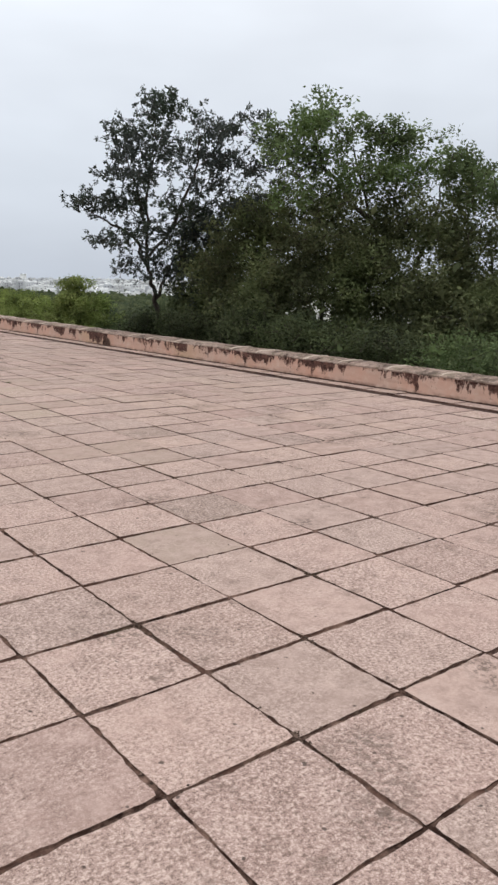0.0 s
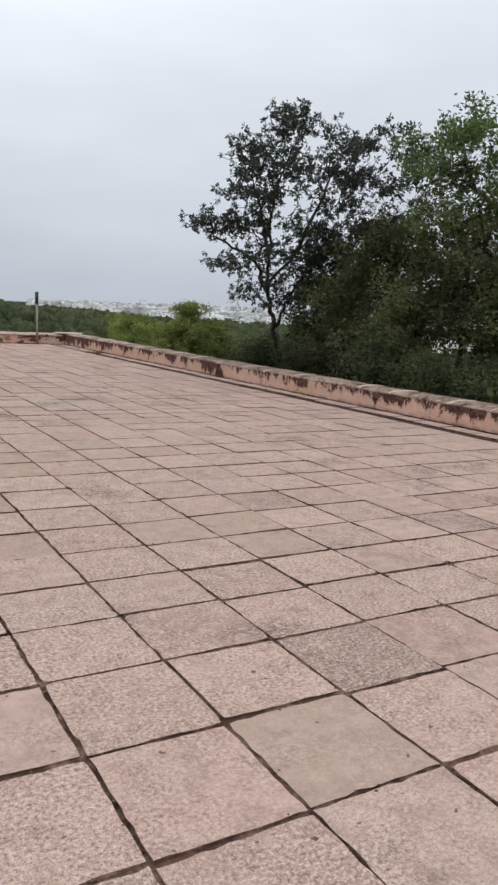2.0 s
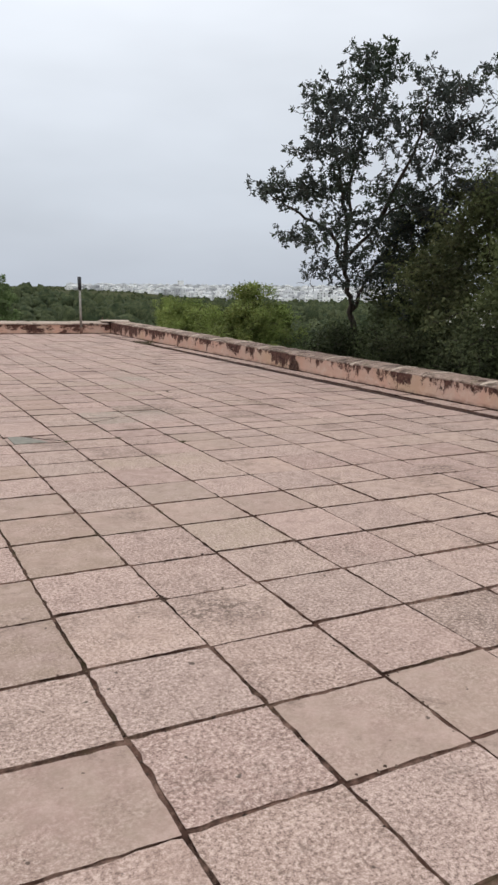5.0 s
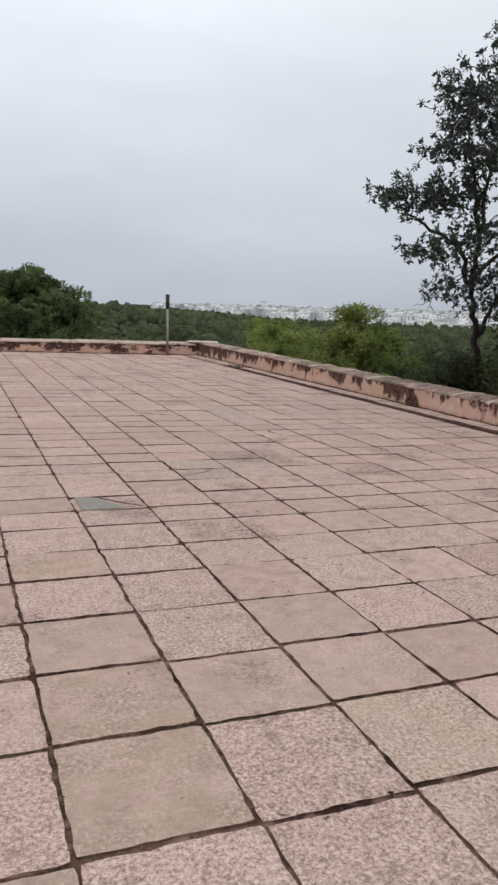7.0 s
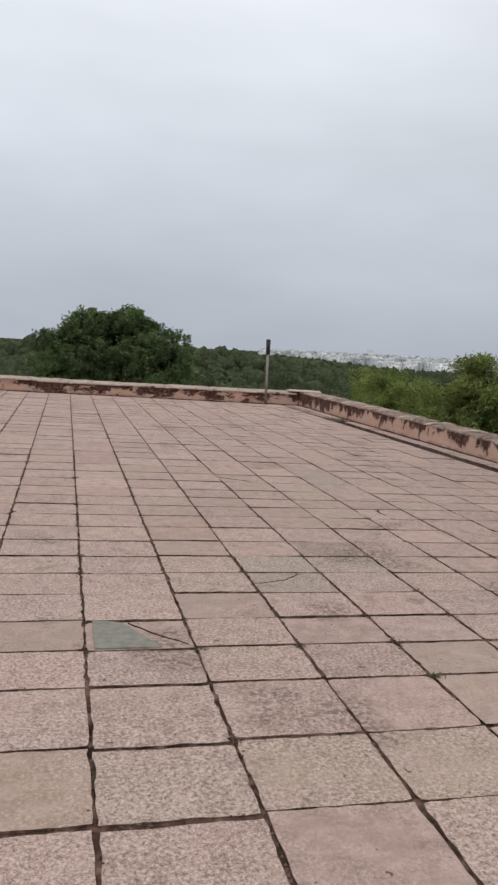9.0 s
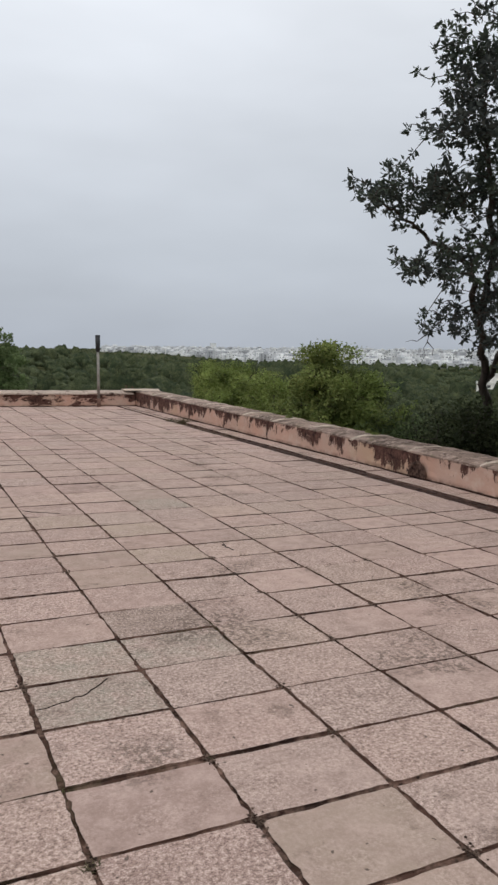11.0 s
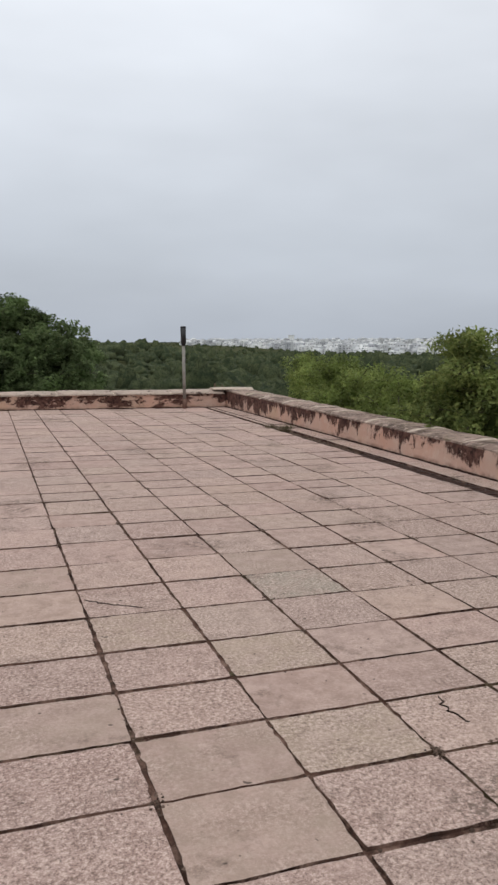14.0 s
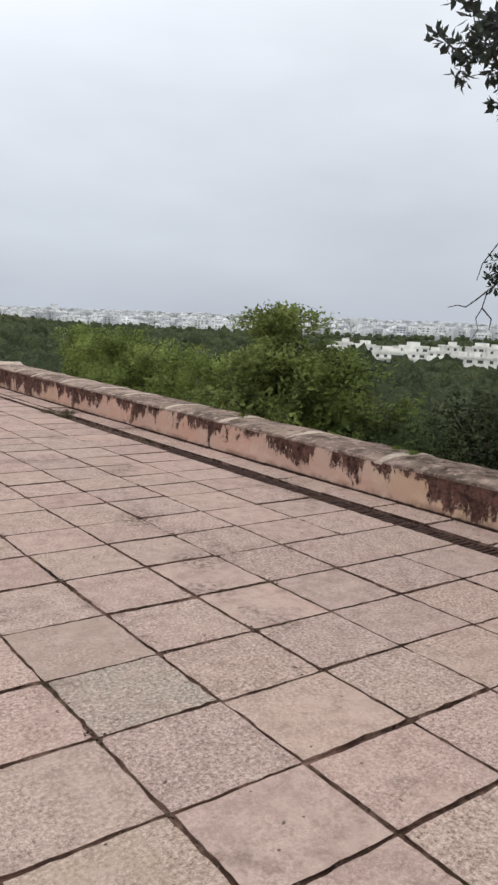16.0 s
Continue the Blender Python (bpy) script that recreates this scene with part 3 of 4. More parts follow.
def copings(wall, along_y, start, stop, across, height, material, thick):
    at = start
    while at < stop - 0.2:
        step = min(cap_rng.choice((0.85, 1.05, 1.2, 1.3)), stop - at)
        v, f = coping_mesh(step - 0.03, CAP_W + cap_rng.uniform(-0.03, 0.02), thick, cap_rng)
        ob = raw("coping_stone", v, f, material, wall)
        mid_at = at + step / 2
        tip = cap_rng.gauss(0, 0.5)
        if along_y:
            ob.matrix_basis = pose(across, mid_at, height(mid_at) + 0.005, tip, cap_rng.gauss(0, 0.8), cap_rng.gauss(0, 0.3))
        else:
            ob.matrix_basis = pose(mid_at, across, height(mid_at) + 0.005, 0, tip, 90)
        mv, mf = coping_mesh(cap_rng.uniform(0.06, 0.12), CAP_W - 0.02, 0.060, cap_rng)
        mo = raw("mortar_joint", mv, mf, MORTAR, wall)
        mo.matrix_basis = pose(across, at, height(at), 0, 0, cap_rng.gauss(0, 3)) if along_y else pose(at, across, height(at), 0, 0, 90 + cap_rng.gauss(0, 3))
        at += step


copings(wall_east, True, Y_LOW - 0.55, YB + 0.58, XW + 0.345, parapet_height, COPING, 0.05)
copings(wall_north, False, X_LOW - 0.55, XW - 0.06, YB + 0.30, end_height, COPING_PALE, 0.075)

# plain parapets that close the terrace behind the walker
wall_west = part("wall_west", box_bm(X_LOW - 0.9, X_LOW - 0.6, Y_LOW - 0.6, YB + 0.55, -6, 0.36, 0.02), PLASTER)
tagged(wall_west, "low pink plastered parapet along the far terrace side", "wall", kind="structure")
wall_south = part("wall_south", box_bm(X_LOW - 0.9, XW + 0.6, Y_LOW - 0.9, Y_LOW - 0.603, -6, 0.36, 0.02), PLASTER)
tagged(wall_south, "low pink plastered parapet behind the walk", "wall", kind="structure")

# ---- corner post ----
def tube_bm(r0, r1, z0, z1, seg=14):
    bm = bmesh.new()
    bmesh.ops.create_cone(bm, cap_ends=True, segments=seg, radius1=r0, radius2=r1, depth=z1 - z0)
    bmesh.ops.translate(bm, verts=bm.verts, vec=(0, 0, (z0 + z1) / 2))
    return bm


lamp_post = new("lamp_post")
lamp_post.matrix_basis = pose(8.15, 28.9, 0, 0, -1.2, 0)
tagged(lamp_post, "slim grey metal post with a black head at the terrace corner", "post")
part("shaft", tube_bm(0.036, 0.034, 0.20, 1.44), POLE, lamp_post, smooth=True)
part("foot", tube_bm(0.05, 0.046, -0.02, 0.22), RUST, lamp_post, "rust-brown painted foot", smooth=True)
part("head", tube_bm(0.056, 0.062, 1.42, 1.79), BLACK, lamp_post, "black cylindrical head", smooth=True)
part("cap", tube_bm(0.066, 0.05, 1.79, 1.815), BLACK, lamp_post, smooth=True)
part("collar", tube_bm(0.044, 0.044, 1.39, 1.425), BLACK, lamp_post, smooth=True)


# ---- ground, woods and town ----
def wave(t, a, b):
    f = min(max((t - a) / (b - a), 0.0), 1.0)
    return f * f * (3 - 2 * f)


def ground_z(x, y):
    """Hill slope under the terrace, a wooded plain, and a slow rise under the far town."""
    r = math.hypot(x - 4, y - 12)
    az = math.degrees(math.atan2(x, y))
    z = -4.5 - 0.022 * min(r, 60) - 15 * (1 - math.exp(-max(r - 25, 0) / 220)) + 24 * wave(r, 900, 4200)
    z += (0.0235 - 0.008 * wave(r, 600, 1500)) * r * math.sin(radians(az - 17)) * (1 if abs(az - 17) < 90 else 0.0)
    ridge = math.exp(-((az - 4) / 11) ** 2) * math.exp(-((r - 620) / 190) ** 2)
    z -= 8.5 * wave(az, 34, 41) * wave(r, 150, 380) * (1 - wave(r, 640, 1000))
    return z + 15 * ridge


verts, faces = [], []
rings = [0, 8, 16, 24, 32, 42, 55, 72, 95, 125, 165, 215, 280, 360, 460, 590, 750, 950, 1200, 1550, 2000, 2600, 3300, 4100, 4800]
SPOKES = 120
for r in rings:
    for k in range(SPOKES):
        a = 2 * math.pi * k / SPOKES
        x, y = 4 + r * math.sin(a), 12 + r * math.cos(a)
        verts.append((x, y, ground_z(x, y)))
for i in range(len(rings) - 1):
    for k in range(SPOKES):
        faces.append((i * SPOKES + k, i * SPOKES + (k + 1) % SPOKES, (i + 1) * SPOKES + (k + 1) % SPOKES, (i + 1) * SPOKES + k))
ground = raw("ground", verts, faces, GROUND, smooth=True)
tagged(ground, "dark green scrub-covered hillside and plain below the terrace", "ground", kind="structure")


def leaf_cloud(centres, rng, length, width, flat=0.0, droop=0.0, facing=None, way=None):
    """Folded four-cornered leaves about the centres given, as arrays of vertices and faces."""
    n = len(centres)
    u = rng.normal(size=(n, 3)) if way is None else way * 1.6 + rng.normal(size=(n, 3)) * 0.5
    u[:, 2] = u[:, 2] * (1 - flat) - droop
    u /= np.linalg.norm(u, axis=1, keepdims=True)
    face = rng.normal(size=(n, 3)) + (np.array((0, 0, 1.4)) if facing is None else facing)
    v = np.cross(u, face)
    v /= np.linalg.norm(v, axis=1, keepdims=True)
    w = np.cross(u, v)
    size = rng.uniform(0.7, 1.35, (n, 1))
    lo, wi = length * size, width * size
    verts = np.stack([centres - u * lo / 2, centres + v * wi / 2 + w * wi * 0.18, centres + u * lo / 2, centres - v * wi / 2 + w * wi * 0.18], axis=1).reshape(-1, 3)
    faces = np.arange(4 * n).reshape(-1, 4)
    return verts, faces


def tubes(lines, sides=6):
    """Tapered tubes along polylines: each line is a list of (point, radius)."""
    verts, faces = [], []
    for line in lines:
        start = len(verts)
        for k, (p, r) in enumerate(line):
            ahead = (line[min(k + 1, len(line) - 1)][0] - line[max(k - 1, 0)][0])
            ahead = ahead / (np.linalg.norm(ahead) + 1e-9)
            side = np.cross(ahead, (0.31, 0.17, 0.93))
            side = side / (np.linalg.norm(side) + 1e-9)
            other = np.cross(ahead, side)
            ns = sides if line[0][1] > 0.02 else 3
            for q in range(ns):
                a = 2 * math.pi * q / ns
                verts.append(p + r * (math.cos(a) * side + math.sin(a) * other))
        ns = sides if line[0][1] > 0.02 else 3
        for k in range(len(line) - 1):
            for q in range(ns):
                faces.append((start + k * ns + q, start + k * ns + (q + 1) % ns, start + (k + 1) * ns + (q + 1) % ns, start + (k + 1) * ns + q))
    return np.array(verts), faces


def grow_tree(name, stems, blobs, tips, per_tip, leaf, material, label, category, seed, spread=0.22, stem_r=0.11, shell=0.55, flat=0.3, droop=0.15, bare=(), along=0.35, core=0, clumps=0, clump=(0.3, 0.3, 0.13), rosette=False):
    """A tree or shrub: stems are polylines of points from the ground, blobs are (centre, radii, share) that the twigs fill.
    Every twig grows from the nearest wood that stands closer to the root, and bears a spray of leaves."""
    rng = np.random.default_rng(seed)
    nodes, depth, lines = [], [], []
    for s, stem in enumerate(stems):
        pts = [np.array(p, float) for p in stem]
        fine = []
        for a, b in zip(pts, pts[1:]):
            for k in range(5):
                fine.append(a + (b - a) * k / 5 + rng.normal(size=3) * 0.035 * (k > 0))
        fine.append(pts[-1])
        total = len(fine)
        r0 = stem_r * (1.0 if s == 0 else 0.5)
        lines.append([(p, max(0.014, r0 * (1 - 0.9 * k / total))) for k, p in enumerate(fine)])
        for k, p in enumerate(fine):
            if k > 3:
                nodes.append(p)
    share = np.array([b[2] for b in blobs], float)
    share /= share.sum()
    which = rng.choice(len(blobs), size=tips, p=share)
    d = rng.normal(size=(tips, 3))
    d /= np.linalg.norm(d, axis=1, keepdims=True)
    rad = rng.uniform(shell, 1.0, (tips, 1)) ** 0.7
    ends = np.array([blobs[k][0] for k in which]) + d * rad * np.array([blobs[k][1] for k in which])
    if clumps:
        middle = ends[:clumps]
        ends = middle[rng.integers(0, clumps, tips)] + np.clip(rng.normal(size=(tips, 3)), -1.7, 1.7) * np.array(clump)
    root = np.array(stems[0][-1], float)
    order = np.argsort(np.linalg.norm(ends - root, axis=1))
    arr = np.array(nodes)
    centres, ways = [], []
    for q in order:
        e = ends[q]
        gap = np.linalg.norm(arr - e, axis=1)
        k = int(np.argmin(gap + 0.25 * np.maximum(arr[:, 2] - e[2], 0)))
        a = arr[k]
        length = np.linalg.norm(e - a)
        bend = rng.normal(size=3) * 0.10 * length + np.array((0, 0, 0.10 * length))
        pts = [a + (e - a) * f + bend * math.sin(math.pi * f) for f in (0, 0.33, 0.66, 1.0)]
        r = min(0.035, 0.006 + 0.012 * length)
        lines.append([(p, r * (1 - 0.22 * i)) for i, p in enumerate(pts)])
        arr = np.vstack([arr, pts[1:]])
        if rosette:
            out = rng.normal(size=(per_tip, 3)) + (e - a) / (length + 1e-6) * 0.8
            out /= np.linalg.norm(out, axis=1, keepdims=True)
            ways.append(out)
            centres.append(e - (e - a) * rng.uniform(0, 0.35, (per_tip, 1)) + out * leaf[0] * rng.uniform(0.5, 1.0, (per_tip, 1)))
            continue
        reach = rng.uniform(along, 1.05, (per_tip, 1))
        centres.append(a + (e - a) * reach + np.clip(rng.normal(size=(per_tip, 3)), -1.5, 1.5) * spread)
    for twig in bare:
        pts = [np.array(p, float) for p in twig]
        lines.append([(p, 0.010 * (1 - 0.8 * i / len(pts))) for i, p in enumerate(pts)])
    thing = new(name)
    thing.location = stems[0][0]
    tagged(thing, label, category)
    base = np.array(stems[0][0], float)
    tv, tf = tubes(lines)
    raw("trunk", tv - base, tf, BARK, thing, smooth=True)
    lv, lf = leaf_cloud(np.vstack(centres), rng, leaf[0], leaf[1], flat, droop, None, np.vstack(ways) if rosette else None)
    if core:
        pick = rng.choice(len(blobs), size=core, p=share)
        d = rng.normal(size=(core, 3))
        d *= rng.uniform(0, 0.8, (core, 1)) / np.linalg.norm(d, axis=1, keepdims=True)
        inner = np.array([blobs[k][0] for k in pick]) + d * np.array([blobs[k][1] for k in pick])
        cv, _f = leaf_cloud(inner, rng, leaf[0] * 2.6, leaf[1] * 3.0, flat, droop)
        lv = np.vstack([lv, cv])
        lf = np.arange(len(lv)).reshape(-1, 4)
    raw("crown", lv - base, lf, material, thing)
    return thing


def on_ground(x, y, sink=0.15):
    return (x, y, ground_z(x, y) - sink)


grow_tree("tree", [[on_ground(11.9, 18.8), (11.8, 18.75, -1.2), (11.68, 18.7, 0.6), (11.5, 18.6, 1.25), (11.0, 18.2, 2.05), (10.6, 17.6, 2.9), (10.4, 17.1, 4.2), (10.6, 16.8, 5.2)],
                   [(11.53, 18.62, 1.15), (11.72, 18.5, 1.75), (11.95, 18.2, 2.35), (11.9, 17.5, 3.2), (11.9, 16.6, 4.4)], [(11.0, 18.2, 2.05), (11.3, 17.6, 2.9), (12.1, 16.0, 3.9)],
                   [(11.0, 18.2, 2.05), (10.3, 17.8, 2.75), (9.3, 17.6, 3.1), (8.75, 17.5, 3.3)],
                   [(10.6, 17.6, 2.9), (10.1, 17.2, 3.8), (9.5, 16.7, 4.4)], [(11.3, 17.6, 2.9), (11.4, 16.6, 4.2), (11.0, 15.8, 5.0)]],
          [((9.3, 17.25, 3.4), (0.85, 0.5, 0.36), 0.9), ((9.55, 16.8, 4.25), (0.7, 0.45, 0.45), 0.7), ((9.15, 16.85, 2.5), (0.45, 0.35, 0.2), 0.2), ((10.1, 16.8, 4.85), (0.95, 0.8, 0.65), 1.2), ((11.3, 16.6, 5.0), (1.1, 1.0, 0.7), 1.3), ((11.8, 15.1, 4.75), (1.1, 1.1, 0.75), 1.3),
           ((10.6, 16.9, 3.8), (1.2, 1.0, 0.85), 1.4), ((10.3, 17.0, 2.8), (0.85, 0.5, 0.5), 0.8), ((12.0, 15.9, 3.8), (1.2, 1.3, 1.0), 1.3), ((10.75, 17.0, 5.7), (0.55, 0.45, 0.35), 0.5), ((9.8, 17.0, 4.85), (0.5, 0.4, 0.35), 0.5), ((11.7, 16.5, 5.4), (0.8, 0.5, 0.35), 0.5), ((10.5, 17.7, 2.05), (0.6, 0.5, 0.4), 0.55), ((11.3, 17.9, 2.2), (0.6, 0.5, 0.5), 0.5), ((11.75, 17.1, 2.3), (0.7, 0.7, 0.8), 1.0), ((11.6, 17.4, 1.7), (0.5, 0.6, 0.7), 0.8), ((11.8, 17.2, 3.1), (0.65, 0.7, 0.7), 1.4), ((11.9, 16.6, 1.4), (0.5, 0.6, 0.6), 0.5), ((12.4, 14.3, 4.3), (1.0, 1.0, 0.9), 1.0)],
          2700, 14, (0.080, 0.036), LEAF_DUSKY, "open-crowned dark-leaved tree leaning over the parapet", "tree", 5, stem_r=0.10, shell=0.3, clumps=400, clump=(0.25, 0.25, 0.11), rosette=True, flat=0.1, droop=0.05,
          bare=[[(10.9, 18.0, 2.4), (10.62, 18.3, 2.2), (10.52, 18.47, 2.0), (10.43, 18.6, 1.86), (10.40, 18.62, 1.7), (10.37, 18.66, 1.6), (10.39, 18.64, 1.5), (10.36, 18.68, 1.4)], [(10.42, 18.6, 1.85), (10.36, 18.68, 1.76), (10.31, 18.74, 1.70), (10.26, 18.8, 1.715), (10.2, 18.86, 1.69)], [(10.40, 18.62, 1.7), (10.46, 18.55, 1.6), (10.45, 18.56, 1.5)], [(10.52, 18.47, 2.0), (10.44, 18.58, 2.04), (10.40, 18.62, 1.98)],
                [(10.8, 18.0, 2.8), (10.5, 18.45, 2.45), (10.38, 18.65, 2.1), (10.36, 18.68, 1.95)]])
grow_tree("tree", [[on_ground(13.6, 14.0), (13.5, 13.9, -1.0), (13.3, 13.8, 1.0), (13.0, 13.8, 2.4), (12.8, 13.6, 3.6)],
                   [(13.5, 13.9, -1.0), (13.3, 12.9, 0.8), (13.4, 12.2, 2.6)], [(13.5, 13.9, -1.0), (12.9, 14.8, 0.9), (12.2, 14.9, 2.4)]],
          [((11.9, 14.5, 2.5), (1.0, 1.0, 1.1), 1.6), ((12.6, 13.2, 3.0), (1.3, 1.3, 1.0), 2.0), ((13.4, 12.1, 2.9), (1.4, 1.3, 1.1), 2.0), ((12.1, 14.2, 1.1), (1.2, 1.5, 0.8), 1.8),
           ((13.0, 12.6, 1.2), (1.5, 1.6, 1.1), 2.4), ((11.7, 15.8, 0.9), (0.8, 1.0, 0.7), 1.0), ((11.9, 15.9, 1.9), (0.65, 0.8, 0.8), 1.0), ((12.3, 15.3, 2.8), (0.8, 0.9, 0.8), 1.0), ((12.4, 16.4, 1.5), (0.8, 0.7, 0.9), 1.2), ((12.2, 17.5, 1.1), (0.6, 0.7, 0.6), 0.7), ((12.2, 17.2, 2.1), (0.6, 0.7, 0.7), 0.7), ((12.4, 17.1, 2.9), (0.8, 0.8, 0.6), 0.8), ((12.7, 16.2, 3.5), (0.8, 0.8, 0.6), 0.6), ((12.6, 14.2, 1.7), (0.9, 1.0, 0.7), 1.5), ((13.0, 12.6, 2.0), (1.0, 1.2, 0.6), 1.6), ((13.3, 11.4, 1.7), (0.9, 1.0, 0.8), 1.4)],
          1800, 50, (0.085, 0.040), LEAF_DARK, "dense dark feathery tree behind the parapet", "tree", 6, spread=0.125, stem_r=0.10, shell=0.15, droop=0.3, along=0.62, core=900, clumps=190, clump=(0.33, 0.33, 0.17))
grow_tree("tree", [[on_ground(14.9, 12.2), (14.8, 12.2, -1.0), (14.4, 12.4, 1.2), (13.8, 12.7, 3.0), (13.2, 12.9, 4.6)],
                   [(14.4, 12.4, 1.2), (14.5, 11.6, 2.8), (14.3, 11.2, 4.0)], [(14.4, 12.4, 1.2), (14.8, 10.8, 2.0), (14.5, 9.8, 3.0)], [(13.8, 12.7, 3.0), (12.6, 13.3, 4.2), (12.3, 13.4, 5.2)]],
          [((12.2, 13.4, 4.7), (1.0, 1.0, 0.7), 1.2), ((13.1, 12.4, 4.4), (1.2, 1.2, 0.85), 1.6), ((12.6, 13.2, 3.9), (1.2, 1.2, 0.7), 1.2), ((13.7, 11.8, 4.4), (0.7, 0.7, 0.7), 0.7), ((14.3, 11.4, 4.25), (0.7, 0.6, 0.45), 0.7), ((14.3, 10.6, 3.9), (0.6, 0.6, 0.5), 0.6), ((14.4, 9.9, 3.7), (0.7, 0.7, 0.5), 0.8),
           ((12.25, 13.3, 5.5), (0.4, 0.4, 0.28), 0.25)],
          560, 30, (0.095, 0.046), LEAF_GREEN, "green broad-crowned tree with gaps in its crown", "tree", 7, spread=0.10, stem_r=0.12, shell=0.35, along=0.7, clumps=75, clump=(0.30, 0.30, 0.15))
grow_tree("tree", [[on_ground(15.2, 9.6), (15.1, 9.6, -1.0), (14.8, 9.7, 1.0), (14.3, 9.9, 2.4)], [(15.1, 9.6, -1.0), (14.9, 8.6, 0.8), (14.6, 8.0, 1.8)]],
          [((14.0, 10.5, 2.4), (1.2, 1.1, 1.1), 1.6), ((14.1, 9.5, 1.4), (1.2, 1.2, 1.0), 1.6), ((13.6, 10.8, 0.7), (1.2, 1.4, 0.7), 1.2), ((14.3, 8.3, 1.5), (1.1, 1.1, 1.1), 1.0), ((13.8, 10.4, 1.5), (1.0, 1.1, 0.7), 1.2), ((13.6, 9.2, 0.8), (1.0, 1.0, 0.7), 1.0)],
          560, 60, (0.10, 0.04), LEAF_DARK, "dark leafy tree standing close behind the parapet", "tree", 8, spread=0.15, stem_r=0.09, shell=0.2, core=800, clumps=80, clump=(0.33, 0.33, 0.2))
# shrubs along the outside of the parapet; LEAF_SHADE ones carry the trees' shade in their colour
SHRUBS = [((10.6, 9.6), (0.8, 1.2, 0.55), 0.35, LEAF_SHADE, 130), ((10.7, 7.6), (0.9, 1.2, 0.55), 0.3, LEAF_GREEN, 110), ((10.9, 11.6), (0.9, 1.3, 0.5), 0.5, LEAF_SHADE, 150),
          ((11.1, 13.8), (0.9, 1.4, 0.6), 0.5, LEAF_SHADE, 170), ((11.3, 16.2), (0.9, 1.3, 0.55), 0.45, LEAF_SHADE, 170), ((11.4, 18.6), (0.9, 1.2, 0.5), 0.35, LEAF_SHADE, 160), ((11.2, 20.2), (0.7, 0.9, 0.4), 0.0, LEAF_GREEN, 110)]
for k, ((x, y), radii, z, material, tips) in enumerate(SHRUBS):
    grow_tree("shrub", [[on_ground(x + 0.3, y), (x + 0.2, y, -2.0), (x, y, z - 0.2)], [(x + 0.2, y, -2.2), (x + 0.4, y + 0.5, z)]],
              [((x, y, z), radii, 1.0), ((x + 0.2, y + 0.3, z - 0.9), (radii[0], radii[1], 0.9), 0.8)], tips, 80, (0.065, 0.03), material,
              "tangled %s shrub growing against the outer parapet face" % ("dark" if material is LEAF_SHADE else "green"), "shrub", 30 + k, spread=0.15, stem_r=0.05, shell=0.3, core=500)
grow_tree("bush", [[on_ground(10.9, 22.3), (10.9, 22.3, -1.6), (10.75, 22.3, 0.4), (10.75, 22.0, 1.6)], [(10.9, 22.3, -1.6), (11.0, 23.2, 0.4)], [(10.9, 22.3, -1.6), (10.9, 21.2, 0.2), (10.8, 20.7, 0.5)]],
          [((10.8, 22.0, 1.58), (0.14, 0.18, 0.24), 0.3), ((10.8, 22.0, 1.22), (0.34, 0.4, 0.28), 0.6), ((10.8, 21.8, 0.8), (0.75, 0.95, 0.32), 1.2), ((10.8, 22.0, 0.3), (1.0, 1.5, 0.45), 1.9), ((10.8, 20.9, 0.35), (0.7, 0.8, 0.38), 0.8),
           ((10.85, 21.0, -0.2), (1.0, 1.4, 0.5), 1.2), ((10.85, 23.3, 0.1), (0.8, 0.7, 0.45), 0.8)],
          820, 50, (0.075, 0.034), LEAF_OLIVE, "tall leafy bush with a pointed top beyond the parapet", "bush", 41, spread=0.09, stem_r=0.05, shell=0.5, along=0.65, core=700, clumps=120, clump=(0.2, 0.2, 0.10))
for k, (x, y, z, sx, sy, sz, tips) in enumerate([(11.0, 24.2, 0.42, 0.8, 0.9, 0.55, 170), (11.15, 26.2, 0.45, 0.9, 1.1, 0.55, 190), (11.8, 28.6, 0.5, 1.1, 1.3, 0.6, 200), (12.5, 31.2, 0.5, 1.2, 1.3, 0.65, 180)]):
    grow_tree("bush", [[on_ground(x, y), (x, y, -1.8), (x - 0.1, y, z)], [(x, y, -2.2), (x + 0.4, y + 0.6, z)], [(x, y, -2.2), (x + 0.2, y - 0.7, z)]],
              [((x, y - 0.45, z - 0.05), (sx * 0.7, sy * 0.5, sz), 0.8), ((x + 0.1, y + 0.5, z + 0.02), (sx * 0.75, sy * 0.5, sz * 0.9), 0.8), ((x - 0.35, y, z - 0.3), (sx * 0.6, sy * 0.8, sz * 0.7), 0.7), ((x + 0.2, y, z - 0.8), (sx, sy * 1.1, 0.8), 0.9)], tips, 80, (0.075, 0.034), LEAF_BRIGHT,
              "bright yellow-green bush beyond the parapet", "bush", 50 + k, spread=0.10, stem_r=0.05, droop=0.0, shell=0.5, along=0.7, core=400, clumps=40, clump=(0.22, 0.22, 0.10))


